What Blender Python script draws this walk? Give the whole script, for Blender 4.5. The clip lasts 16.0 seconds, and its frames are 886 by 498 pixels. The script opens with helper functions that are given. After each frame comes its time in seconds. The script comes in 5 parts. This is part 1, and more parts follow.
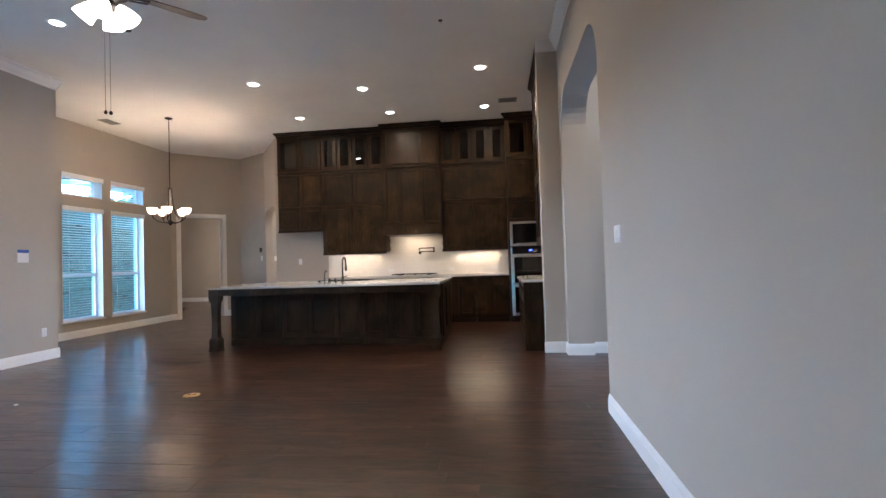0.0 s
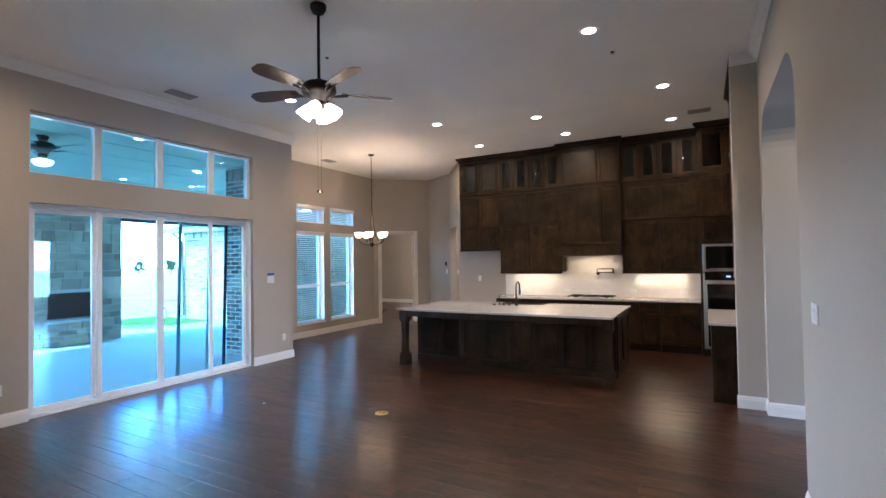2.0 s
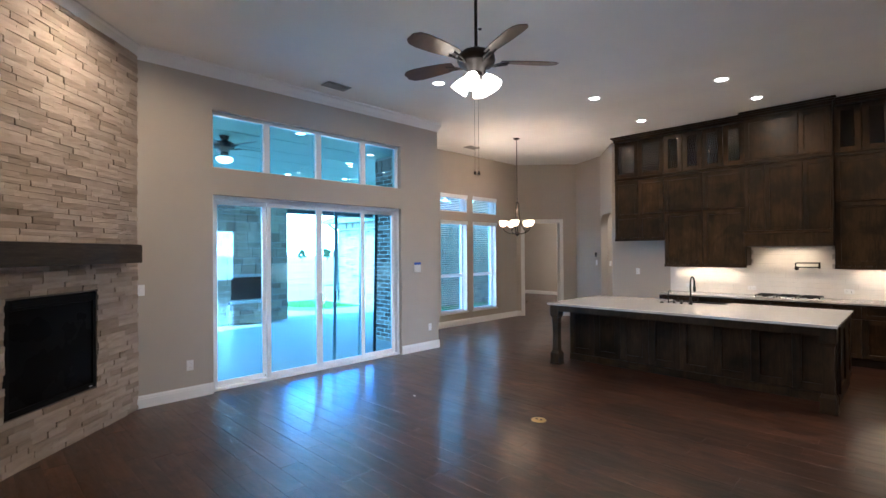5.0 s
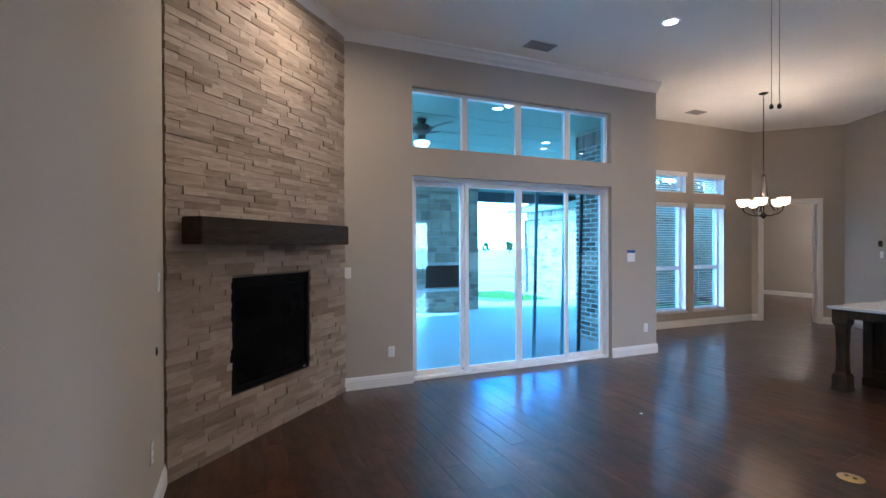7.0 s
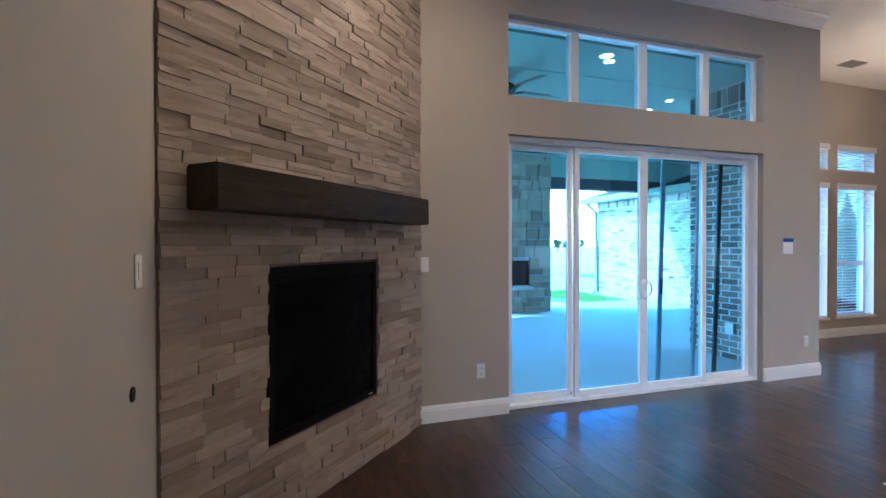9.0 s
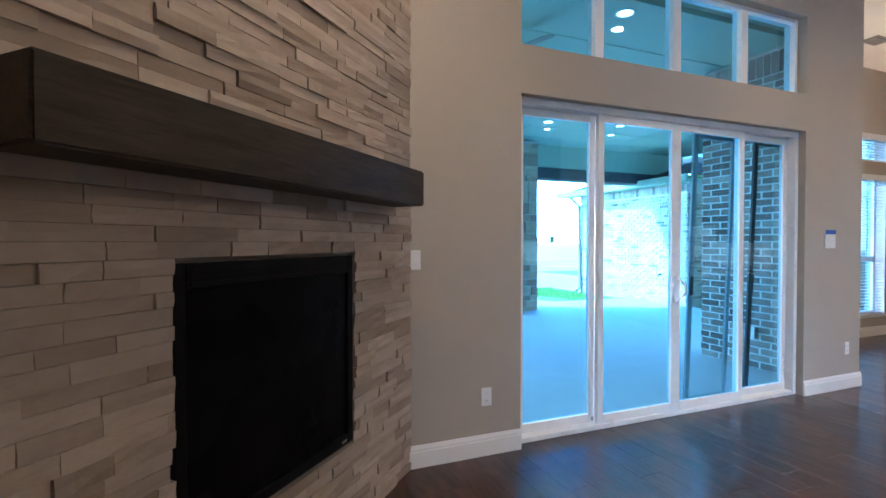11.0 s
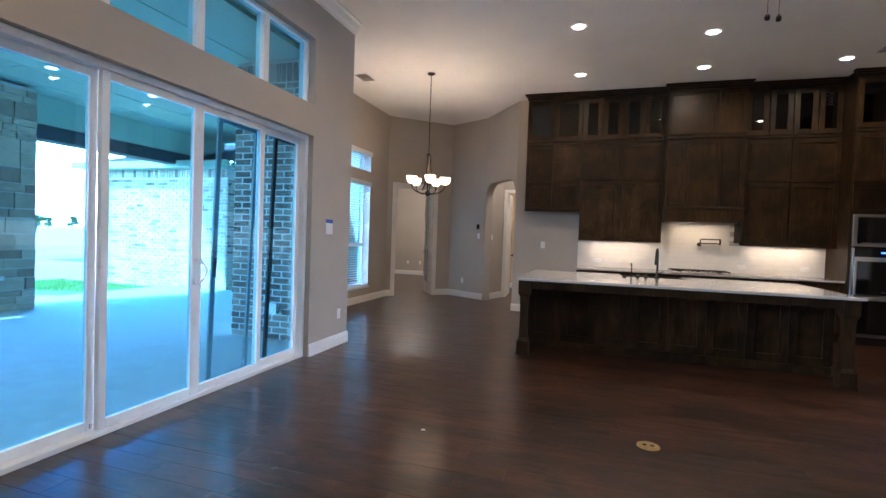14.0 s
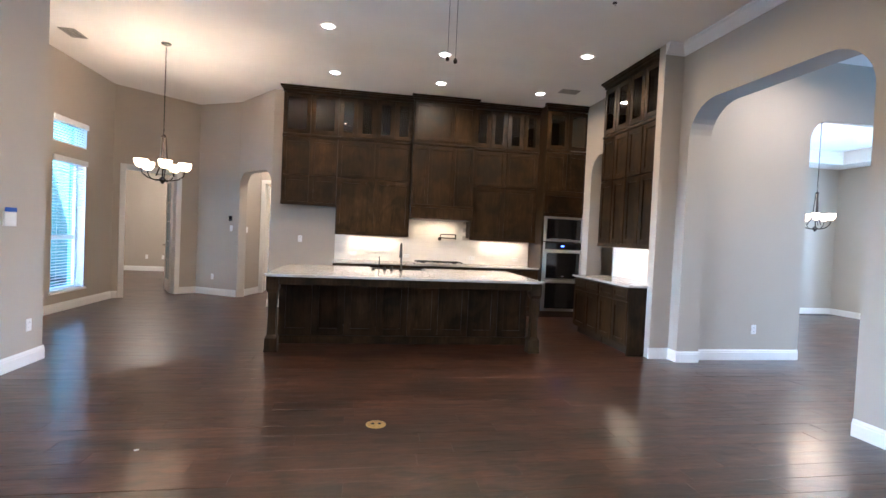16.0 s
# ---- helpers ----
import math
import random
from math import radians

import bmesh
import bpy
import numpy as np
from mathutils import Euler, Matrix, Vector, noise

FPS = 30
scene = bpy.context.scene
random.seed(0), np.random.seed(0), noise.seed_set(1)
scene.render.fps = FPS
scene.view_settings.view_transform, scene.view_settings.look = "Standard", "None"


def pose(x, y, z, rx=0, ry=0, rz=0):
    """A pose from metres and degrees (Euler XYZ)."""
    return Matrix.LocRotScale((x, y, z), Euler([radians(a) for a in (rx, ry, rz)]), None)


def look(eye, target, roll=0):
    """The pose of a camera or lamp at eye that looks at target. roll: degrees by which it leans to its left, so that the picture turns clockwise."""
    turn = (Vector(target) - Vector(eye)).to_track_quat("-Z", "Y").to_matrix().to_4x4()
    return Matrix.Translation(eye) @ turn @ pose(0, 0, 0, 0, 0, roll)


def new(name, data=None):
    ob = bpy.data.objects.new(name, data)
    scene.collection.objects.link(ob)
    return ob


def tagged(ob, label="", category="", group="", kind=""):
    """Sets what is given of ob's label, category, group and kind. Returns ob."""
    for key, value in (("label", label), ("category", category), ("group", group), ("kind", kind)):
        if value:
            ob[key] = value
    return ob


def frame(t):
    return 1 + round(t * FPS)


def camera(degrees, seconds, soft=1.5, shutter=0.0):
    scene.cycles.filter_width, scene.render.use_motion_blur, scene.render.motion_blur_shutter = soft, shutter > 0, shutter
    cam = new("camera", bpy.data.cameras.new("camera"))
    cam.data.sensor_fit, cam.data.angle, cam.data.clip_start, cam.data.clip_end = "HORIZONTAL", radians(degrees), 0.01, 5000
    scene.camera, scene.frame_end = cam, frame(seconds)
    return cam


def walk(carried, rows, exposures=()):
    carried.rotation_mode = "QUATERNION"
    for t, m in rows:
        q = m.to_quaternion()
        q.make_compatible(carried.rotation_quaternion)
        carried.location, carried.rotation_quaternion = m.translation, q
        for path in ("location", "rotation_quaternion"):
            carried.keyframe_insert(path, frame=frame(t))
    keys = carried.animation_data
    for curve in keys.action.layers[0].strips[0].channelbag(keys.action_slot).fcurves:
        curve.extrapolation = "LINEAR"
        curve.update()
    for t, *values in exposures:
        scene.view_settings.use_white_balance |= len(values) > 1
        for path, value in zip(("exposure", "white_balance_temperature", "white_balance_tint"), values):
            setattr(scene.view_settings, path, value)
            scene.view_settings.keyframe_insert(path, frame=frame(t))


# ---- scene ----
cam = camera(86.0, 16.0)
PATH = [
    (0, (0.269, 0.246, 1.195), (0.032, 2.231, 1.245), -1.8),
    (0.5, (0.359, 0.166, 1.329), (-0.079, 2.116, 1.38), -1.4),
    (1, (0.454, 0.127, 1.492), (-0.123, 2.041, 1.538), -1.3),
    (1.5, (0.476, 0.119, 1.625), (-0.27, 1.974, 1.674), -1.2),
    (2, (0.523, 0.137, 1.682), (-0.444, 1.887, 1.731), -0.9),
    (2.5, (0.531, 0.162, 1.701), (-0.61, 1.804, 1.745), -0.7),
    (3, (0.532, 0.199, 1.712), (-0.701, 1.773, 1.746), -0.6),
    (5.5, (-0.138, 0.49, 1.661), (-1.662, 1.785, 1.665), -0.4),
    (6, (-0.303, 0.56, 1.626), (-1.968, 1.669, 1.625), -0.3),
    (6.5, (-0.553, 0.587, 1.607), (-2.319, 1.525, 1.604), -0.2),
    (7, (-0.821, 0.65, 1.575), (-2.656, 1.445, 1.565), -0.2),
    (7.5, (-1.166, 0.711, 1.535), (-3.044, 1.4, 1.527), -0.2),
    (8, (-1.541, 0.721, 1.513), (-3.436, 1.361, 1.501), -0.1),
    (8.5, (-1.925, 0.713, 1.464), (-3.822, 1.348, 1.452), -0.2),
    (9, (-2.294, 0.695, 1.45), (-4.194, 1.321, 1.433), -0.1),
    (11.5, (-3.276, 0.862, 1.401), (-5.086, 1.712, 1.356), 0.2),
    (12, (-3.283, 0.883, 1.404), (-4.944, 1.995, 1.349), 0.7),
    (12.5, (-3.252, 0.926, 1.39), (-4.714, 2.29, 1.334), 0.9),
    (13, (-3.192, 0.963, 1.382), (-4.406, 2.552, 1.324), 1.3),
    (13.5, (-3.129, 0.989, 1.365), (-4.042, 2.767, 1.312), 1.5),
    (14, (-3.079, 0.989, 1.373), (-3.68, 2.896, 1.318), 2.0),
    (14.5, (-3.004, 0.974, 1.379), (-3.343, 2.945, 1.324), 2.1),
    (15, (-2.955, 0.947, 1.4), (-2.999, 2.946, 1.346), 2.4),
    (15.5, (-2.868, 0.919, 1.413), (-2.662, 2.908, 1.365), 2.5),
    (16, (-2.813, 0.905, 1.43), (-2.482, 2.877, 1.377), 2.6),
]
walk(cam, [(t, look(eye, target, roll)) for t, eye, target, roll in PATH], exposures=[(0, 2.26, 5380, 13), (2, 2.24, 5380, 14), (3, 2.26, 5400, 13), (5.5, 2.22, 5150, 12), (7, 2.04, 5100, 13), (9, 1.97, 5180, 14), (11.5, 2.18, 5280, 13), (12, 2.16, 5200, 12), (13, 2.0, 5180, 12), (14, 2.02, 5250, 13), (14.5, 2.18, 5420, 14), (15, 2.5, 5470, 14), (15.5, 2.73, 5320, 13), (16, 2.78, 5300, 13)])

# ---- world, sun and large lights ----
world = bpy.data.worlds.new("world")
scene.world = world
world.use_nodes = True
wn = world.node_tree.nodes
sky = wn.new("ShaderNodeTexSky")
sky.sky_type, sky.sun_disc = "NISHITA", False
sky.sun_elevation, sky.sun_rotation = radians(40), radians(205)
wn["Background"].inputs["Strength"].default_value = 0.16
world.node_tree.links.new(sky.outputs[0], wn["Background"].inputs["Color"])

WARM = (1.0, 0.70, 0.40)
DAY = (0.42, 0.70, 1.0)
AMBER = (1.0, 0.70, 0.43)


def lamp(name, kind, m, energy, color, **more):
    data = bpy.data.lights.new(name, kind)
    data.energy, data.color = energy, color
    if kind == "AREA":
        data.shape = more.get("shape", "RECTANGLE")
        data.size, data.size_y = more["size"], more.get("size_y", more["size"])
        data.spread = radians(more.get("spread", 180))
    if kind == "POINT":
        data.shadow_soft_size = more["size"]
    if kind == "SUN":
        data.angle = radians(more["angle"])
    ob = new(name, data)
    ob.matrix_world = m
    return ob


lamp("sun", "SUN", look((-6, -13, 12), (0, 0, 0)), 5.0, (1.0, 0.95, 0.86), angle=0.5)
# added lamps that stand in for daylight at the patio's open side, the nook windows, and the unseen front entrance and
# dining window
lamp("nook_daylight", "AREA", look((-8.9, 8.76, 3.1), (-6.6, 8.76, 0.7)), 24, (0.62, 0.84, 1.0), size=2.4, size_y=1.5)
# deep blue pair added to brighten and cool the patio slab
lamp("patio_daylight", "AREA", look((-12.62, 8.2, 2.5), (-11.2, 8.2, 0)), 46, (0.11, 0.38, 1.0), size=3.3, size_y=0.6, spread=120)
lamp("patio_daylight", "AREA", look((-12.62, 2.6, 2.5), (-11.2, 2.6, 0)), 47, (0.11, 0.38, 1.0), size=3.6, size_y=0.6, spread=120)
lamp("foyer_daylight", "AREA", pose(8.28, 4.8, 1.3, 0, 90, 0), 30, (0.30, 0.60, 1.0), size=2.3, size_y=1.3)
lamp("dining_daylight", "AREA", pose(8.05, 7.7, 1.6, 0, 90, 0), 42, DAY, size=2.0, size_y=1.6)

CANS = [(-3.35, 7.0), (-3.37, 8.73), (-1.8, 7.5), (-1.65, 8.75), (0.08, 7.03), (0.08, 8.77), (-4.5, 4.89), (-4.88, 1.34), (-4.47, 1.68), (-0.44, 4.96)]
CEIL = 3.956
CAN_WATTS = 4.2
# cans added out of view to brighten foyer, dining room, study, back room and hall
UNSEEN_FILL_CANS = [(2.3, 5.2, 8), (5.4, 7.6, 14), (-8.3, 14.4, 22), (-4.6, 13.2, 12), (-4.35, 11.0, 8)]


# ---- materials ----
def material(name):
    m = bpy.data.materials.new(name)
    m.use_nodes = True
    return m, m.node_tree.nodes, m.node_tree.links, m.node_tree.nodes["Principled BSDF"]


def coords(n, l, scale=(1, 1, 1), rotate=(0, 0, 0), which="Object"):
    tc, mp = n.new("ShaderNodeTexCoord"), n.new("ShaderNodeMapping")
    mp.inputs["Scale"].default_value = scale
    mp.inputs["Rotation"].default_value = [radians(a) for a in rotate]
    l.new(tc.outputs[which], mp.inputs[0])
    return mp.outputs[0]


def noise_tex(n, l, at, scale, detail=4, rough=0.55, distort=0.0):
    t = n.new("ShaderNodeTexNoise")
    t.inputs["Scale"].default_value, t.inputs["Detail"].default_value = scale, detail
    t.inputs["Roughness"].default_value, t.inputs["Distortion"].default_value = rough, distort
    l.new(at, t.inputs["Vector"])
    return t.outputs["Fac"]


def ramp(n, l, fac, stops):
    r = n.new("ShaderNodeValToRGB")
    while len(r.color_ramp.elements) < len(stops):
        r.color_ramp.elements.new(0.5)
    for e, (p, c) in zip(r.color_ramp.elements, stops):
        e.position, e.color = p, (*c, 1)
    l.new(fac, r.inputs[0])
    return r.outputs[0]


def mixed(n, l, fac, a, b, kind="MIX"):
    x = n.new("ShaderNodeMix")
    x.data_type, x.blend_type = "RGBA", kind
    for slot, v in ((0, fac), (6, a), (7, b)):
        if isinstance(v, (int, float)):
            x.inputs[slot].default_value = v
        elif isinstance(v, tuple):
            x.inputs[slot].default_value = (*v, 1)
        else:
            l.new(v, x.inputs[slot])
    return x.outputs[2]


def maths(n, l, op, a, b):
    x = n.new("ShaderNodeMath")
    x.operation = op
    for slot, v in ((0, a), (1, b)):
        if isinstance(v, (int, float)):
            x.inputs[slot].default_value = v
        else:
            l.new(v, x.inputs[slot])
    return x.outputs[0]


def bump(n, l, bsdf, height, strength, distance):
    b = n.new("ShaderNodeBump")
    b.inputs["Strength"].default_value, b.inputs["Distance"].default_value = strength, distance
    l.new(height, b.inputs["Height"])
    l.new(b.outputs[0], bsdf.inputs["Normal"])


def painted(name, color, rough=0.6, grain=180, strength=0.12, vary=0.05):
    m, n, l, p = material(name)
    at = coords(n, l)
    big = noise_tex(n, l, at, 0.9, 3)
    dark = tuple(c * (1 - vary) for c in color)
    light = tuple(min(1, c * (1 + vary)) for c in color)
    l.new(ramp(n, l, big, [(0.3, dark), (0.7, light)]), p.inputs["Base Color"])
    p.inputs["Roughness"].default_value = rough
    bump(n, l, p, noise_tex(n, l, at, grain, 2), strength, 0.002)
    return m


def plain(name, color, rough=0.5, metal=0.0, grain=60, vary=0.12, strength=0.05):
    m, n, l, p = material(name)
    at = coords(n, l)
    f = noise_tex(n, l, at, grain, 4)
    l.new(ramp(n, l, f, [(0.3, tuple(c * (1 - vary) for c in color)), (0.7, tuple(min(1, c * (1 + vary)) for c in color))]), p.inputs["Base Color"])
    p.inputs["Metallic"].default_value = metal
    r = noise_tex(n, l, at, grain * 0.2, 3)
    l.new(maths(n, l, "ADD", maths(n, l, "MULTIPLY", r, 0.16), rough - 0.08), p.inputs["Roughness"])
    bump(n, l, p, f, strength, 0.001)
    return m


def wood(name, dark, light, along, rough=0.35, source="object", scrape=0.0, coat=0.0, tint=0.3):
    """Stained boards with the grain along one axis; each piece differs by its random number."""
    m, n, l, p = material(name)
    if source == "island":
        rnd = n.new("ShaderNodeNewGeometry").outputs["Random Per Island"]
    else:
        rnd = n.new("ShaderNodeObjectInfo").outputs["Random"]
    at = n.new("ShaderNodeNewGeometry").outputs["Position"] if source != "none" else coords(n, l)
    if source != "none":
        shift = n.new("ShaderNodeVectorMath")
        shift.operation = "ADD"
        l.new(at, shift.inputs[0])
        comb = n.new("ShaderNodeCombineXYZ")
        l.new(maths(n, l, "MULTIPLY", rnd, 37.0), comb.inputs[0])
        l.new(maths(n, l, "MULTIPLY", rnd, 19.0), comb.inputs[1])
        l.new(maths(n, l, "MULTIPLY", rnd, 11.0), comb.inputs[2])
        l.new(comb.outputs[0], shift.inputs[1])
        at = shift.outputs[0]
    sq = n.new("ShaderNodeMapping")
    sq.inputs["Scale"].default_value = {"x": (0.09, 1, 1), "y": (1, 0.09, 1), "z": (1, 1, 0.09)}[along]
    l.new(at, sq.inputs[0])
    fine = noise_tex(n, l, sq.outputs[0], 75, 6, 0.65, 0.4)
    broad = noise_tex(n, l, sq.outputs[0], 9, 3, 0.6, 1.2)
    kn = n.new("ShaderNodeMapping")
    kn.inputs["Scale"].default_value = {"x": (0.32, 1, 1), "y": (1, 0.32, 1), "z": (1, 1, 0.32)}[along]
    l.new(at, kn.inputs[0])
    knots = noise_tex(n, l, kn.outputs[0], 4.5, 4, 0.7, 0.5)
    base = ramp(n, l, maths(n, l, "ADD", maths(n, l, "MULTIPLY", fine, 0.55), maths(n, l, "MULTIPLY", broad, 0.45)), [(0.32, dark), (0.68, light)])
    if scrape >= 1:
        # dark mineral streaks and paler heartwood along the boards
        st = n.new("ShaderNodeMapping")
        st.inputs["Scale"].default_value = (0.42, 1, 1)
        l.new(at, st.inputs[0])
        streak = noise_tex(n, l, st.outputs[0], 7, 4, 0.55, 0.9)
        base = mixed(n, l, ramp(n, l, streak, [(0.52, (0, 0, 0)), (0.68, (0.85, 0.85, 0.85))]), base, tuple(c * 0.55 for c in dark))
        base = mixed(n, l, ramp(n, l, streak, [(0.30, (0.5, 0.5, 0.5)), (0.46, (0, 0, 0))]), base, tuple(c * 1.35 for c in light))
    base = mixed(n, l, ramp(n, l, knots, [(0.50, (0, 0, 0)), (0.82, (0.7, 0.7, 0.7))]), base, tuple(c * 0.45 for c in dark))
    if along == "z":
        # glaze rubbed unevenly into the panels
        wash = noise_tex(n, l, at, 3.2, 3, 0.5, 0.6)
        base = mixed(n, l, 1.0, base, ramp(n, l, wash, [(0.36, (0.46, 0.45, 0.43)), (0.64, (1.45, 1.36, 1.22))]), "MULTIPLY")
    if source != "none":
        tone = maths(n, l, "ADD", maths(n, l, "MULTIPLY", rnd, 2 * tint), 1 - tint)
        grey = n.new("ShaderNodeCombineColor")
        for i in range(3):
            l.new(tone, grey.inputs[i])
        base = mixed(n, l, 1.0, base, grey.outputs[0], "MULTIPLY")
    if scrape >= 1:
        # broad darker and lighter patches that run over several boards
        patch = noise_tex(n, l, n.new("ShaderNodeNewGeometry").outputs["Position"], 1.7, 4, 0.6, 0.5)
        base = mixed(n, l, 1.0, base, ramp(n, l, patch, [(0.34, (0.55, 0.53, 0.51)), (0.66, (1.32, 1.26, 1.20))]), "MULTIPLY")
    l.new(base, p.inputs["Base Color"])
    r = noise_tex(n, l, sq.outputs[0] if scrape >= 1 else at, 22 if scrape >= 1 else 2.5, 4)
    l.new(maths(n, l, "ADD", maths(n, l, "MULTIPLY", r, 0.24 if scrape >= 1 else 0.10), rough - (0.12 if scrape >= 1 else 0.05)), p.inputs["Roughness"])
    p.inputs["Coat Weight"].default_value = coat
    p.inputs["Coat Roughness"].default_value = 0.13
    h = maths(n, l, "MULTIPLY", fine, 0.25)
    if scrape:
        sc = n.new("ShaderNodeMapping")
        sc.inputs["Scale"].default_value = (0.4, 1, 1) if along == "x" else (1, 1, 1)
        l.new(at, sc.inputs[0])
        h = maths(n, l, "ADD", h, maths(n, l, "MULTIPLY", noise_tex(n, l, sc.outputs[0], 14, 3, 0.5, 0.8), scrape))
    bump(n, l, p, h, 0.5 if scrape else 0.15, 0.0045 if scrape else 0.001)
    if coat:
        # the varnish follows the scraped ripple more gently than the wood
        soft = n.new("ShaderNodeBump")
        soft.inputs["Strength"].default_value, soft.inputs["Distance"].default_value = 0.55, 0.004
        l.new(h, soft.inputs["Height"])
        l.new(soft.outputs[0], p.inputs["Coat Normal"])
    return m


def stone(name, dark, light, source="object", scale=9, rough=0.8, vein=0.70, relief=0.008, turn=0.45):
    m, n, l, p = material(name)
    rnd = n.new("ShaderNodeNewGeometry").outputs["Random Per Island"] if source == "island" else n.new("ShaderNodeObjectInfo").outputs["Random"]
    at = n.new("ShaderNodeNewGeometry").outputs["Position"]
    sq = n.new("ShaderNodeMapping")
    sq.inputs["Scale"].default_value = (0.55, 0.55, 1)
    comb = n.new("ShaderNodeCombineXYZ")
    l.new(maths(n, l, "MULTIPLY", rnd, 31.0), comb.inputs[0])
    l.new(maths(n, l, "MULTIPLY", rnd, 17.0), comb.inputs[2])
    l.new(comb.outputs[0], sq.inputs["Location"])
    l.new(at, sq.inputs[0])
    f = noise_tex(n, l, sq.outputs[0], scale, 6, 0.62, 0.6)
    g = noise_tex(n, l, sq.outputs[0], scale * 9, 4, 0.6)
    own = ramp(n, l, rnd, [(0.0, dark), (turn, tuple(a * 0.4 + b * 0.6 for a, b in zip(dark, light))), (1.0, light)])
    veins = ramp(n, l, f, [(0.3, (vein, vein * 0.975, vein * 0.95)), (0.7, (1.0, 1.0, 1.0))])
    l.new(mixed(n, l, 1.0, own, veins, "MULTIPLY"), p.inputs["Base Color"])
    p.inputs["Roughness"].default_value = rough
    bump(n, l, p, maths(n, l, "ADD", f, maths(n, l, "MULTIPLY", g, 0.3)), 0.6, relief)
    return m


def glass(name, tint, gloss=0.0):
    m, n, l, p = material(name)
    n.remove(p)
    clear, shine, mix, lw = n.new("ShaderNodeBsdfTransparent"), n.new("ShaderNodeBsdfGlossy"), n.new("ShaderNodeMixShader"), n.new("ShaderNodeLayerWeight")
    clear.inputs[0].default_value = (*tint, 1)
    shine.inputs["Roughness"].default_value = 0.015
    lw.inputs["Blend"].default_value = 0.5
    steep = maths(n, l, "POWER", lw.outputs["Facing"], 4.0)
    l.new(maths(n, l, "ADD", maths(n, l, "MULTIPLY", steep, 0.7), 0.035 + gloss), mix.inputs[0])
    l.new(clear.outputs[0], mix.inputs[1])
    l.new(shine.outputs[0], mix.inputs[2])
    l.new(mix.outputs[0], n["Material Output"].inputs[0])
    return m


def glowing(name, color, strength):
    m, n, l, p = material(name)
    p.inputs["Base Color"].default_value = (0.9, 0.88, 0.84, 1)
    p.inputs["Emission Color"].default_value = (*color, 1)
    p.inputs["Emission Strength"].default_value = strength
    p.inputs["Roughness"].default_value = 0.4
    return m


WALL = painted("wall_paint", (0.448, 0.402, 0.340), 0.9, 160, 0.15, 0.03)
CEILING = painted("ceiling_paint", (0.84, 0.82, 0.775), 0.8, 110, 0.35, 0.04)
WALL.node_tree.nodes["Principled BSDF"].inputs["Specular IOR Level"].default_value = 0.2
TRIM = painted("white_trim_paint", (0.80, 0.79, 0.77), 0.35, 40, 0.03, 0.02)
# back room walls: the warm light is put into a yellow wall colour
WARM_LIT_WALL = painted("warm_lit_wall", (0.62, 0.47, 0.28), 0.6, 160, 0.15, 0.03)
PLANK = wood("plank_wood", (0.0155, 0.0065, 0.0040), (0.077, 0.0317, 0.0176), "x", 0.36, "object", 1.0, 0.55, 0.30)
PLANK_REST = wood("plank_wood_far", (0.0155, 0.0065, 0.0040), (0.077, 0.0317, 0.0176), "x", 0.36, "island", 1.0, 0.55, 0.30)
for m in (PLANK, PLANK_REST):
    m.node_tree.nodes["Principled BSDF"].inputs["Specular IOR Level"].default_value = 0.28
SUBFLOOR = plain("floor_joint", (0.012, 0.008, 0.006), 0.8)
CABINET = wood("stained_cabinet_wood", (0.0085, 0.0046, 0.0022), (0.047, 0.0282, 0.0132), "z", 0.40, "object", 0, 0.0, 0.3)
CABINET.node_tree.nodes["Principled BSDF"].inputs["Specular IOR Level"].default_value = 0.2
CABINET_INSIDE = plain("cabinet_inside", (0.034, 0.022, 0.014), 0.6)
MANTEL = wood("mantel_wood", (0.011, 0.0075, 0.0045), (0.058, 0.040, 0.025), "x", 0.5, "none", 0.3)
MANTEL.node_tree.nodes["Principled BSDF"].inputs["Specular IOR Level"].default_value = 0.2
QUARTZ = plain("white_quartz", (0.44, 0.43, 0.415), 0.14, 0, 220, 0.05, 0.0)
TILE = plain("backsplash_tile", (0.78, 0.75, 0.70), 0.16, 0, 6, 0.03, 0.02)
STEEL = plain("brushed_steel", (0.50, 0.485, 0.46), 0.34, 1.0, 90, 0.08, 0.02)
BLACK_GLASS = plain("black_glass", (0.006, 0.006, 0.007), 0.08, 0, 10, 0.1, 0.0)
BLACK_METAL = plain("black_metal", (0.010, 0.010, 0.010), 0.5, 0.0)
BRONZE = plain("dark_bronze", (0.018, 0.012, 0.009), 0.5, 0.5)
FIREBOX_BLACK = plain("firebox_black", (0.004, 0.004, 0.0045), 0.6)
FIREBOX_BLACK.node_tree.nodes["Principled BSDF"].inputs["Specular IOR Level"].default_value = 0.1
BRASS = plain("brass", (0.75, 0.55, 0.24), 0.3, 1.0)
PLASTIC = plain("white_plastic", (0.80, 0.80, 0.79), 0.4, 0, 30, 0.03, 0.0)
DARK_PLASTIC = plain("black_plastic", (0.02, 0.02, 0.022), 0.35)
TAPE = plain("blue_tape", (0.02, 0.09, 0.42), 0.6)
PAPER = plain("paper", (0.82, 0.82, 0.82), 0.7)
LEDGE = stone("ledge_stone", (0.27, 0.214, 0.166), (0.48, 0.392, 0.32), "object", 9, 0.8, 0.84, 0.004)
MORTAR = plain("mortar", (0.46, 0.44, 0.41), 0.9, 0, 80, 0.15, 0.3)
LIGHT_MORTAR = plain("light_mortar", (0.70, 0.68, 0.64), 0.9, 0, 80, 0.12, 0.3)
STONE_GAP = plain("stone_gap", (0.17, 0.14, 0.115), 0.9)
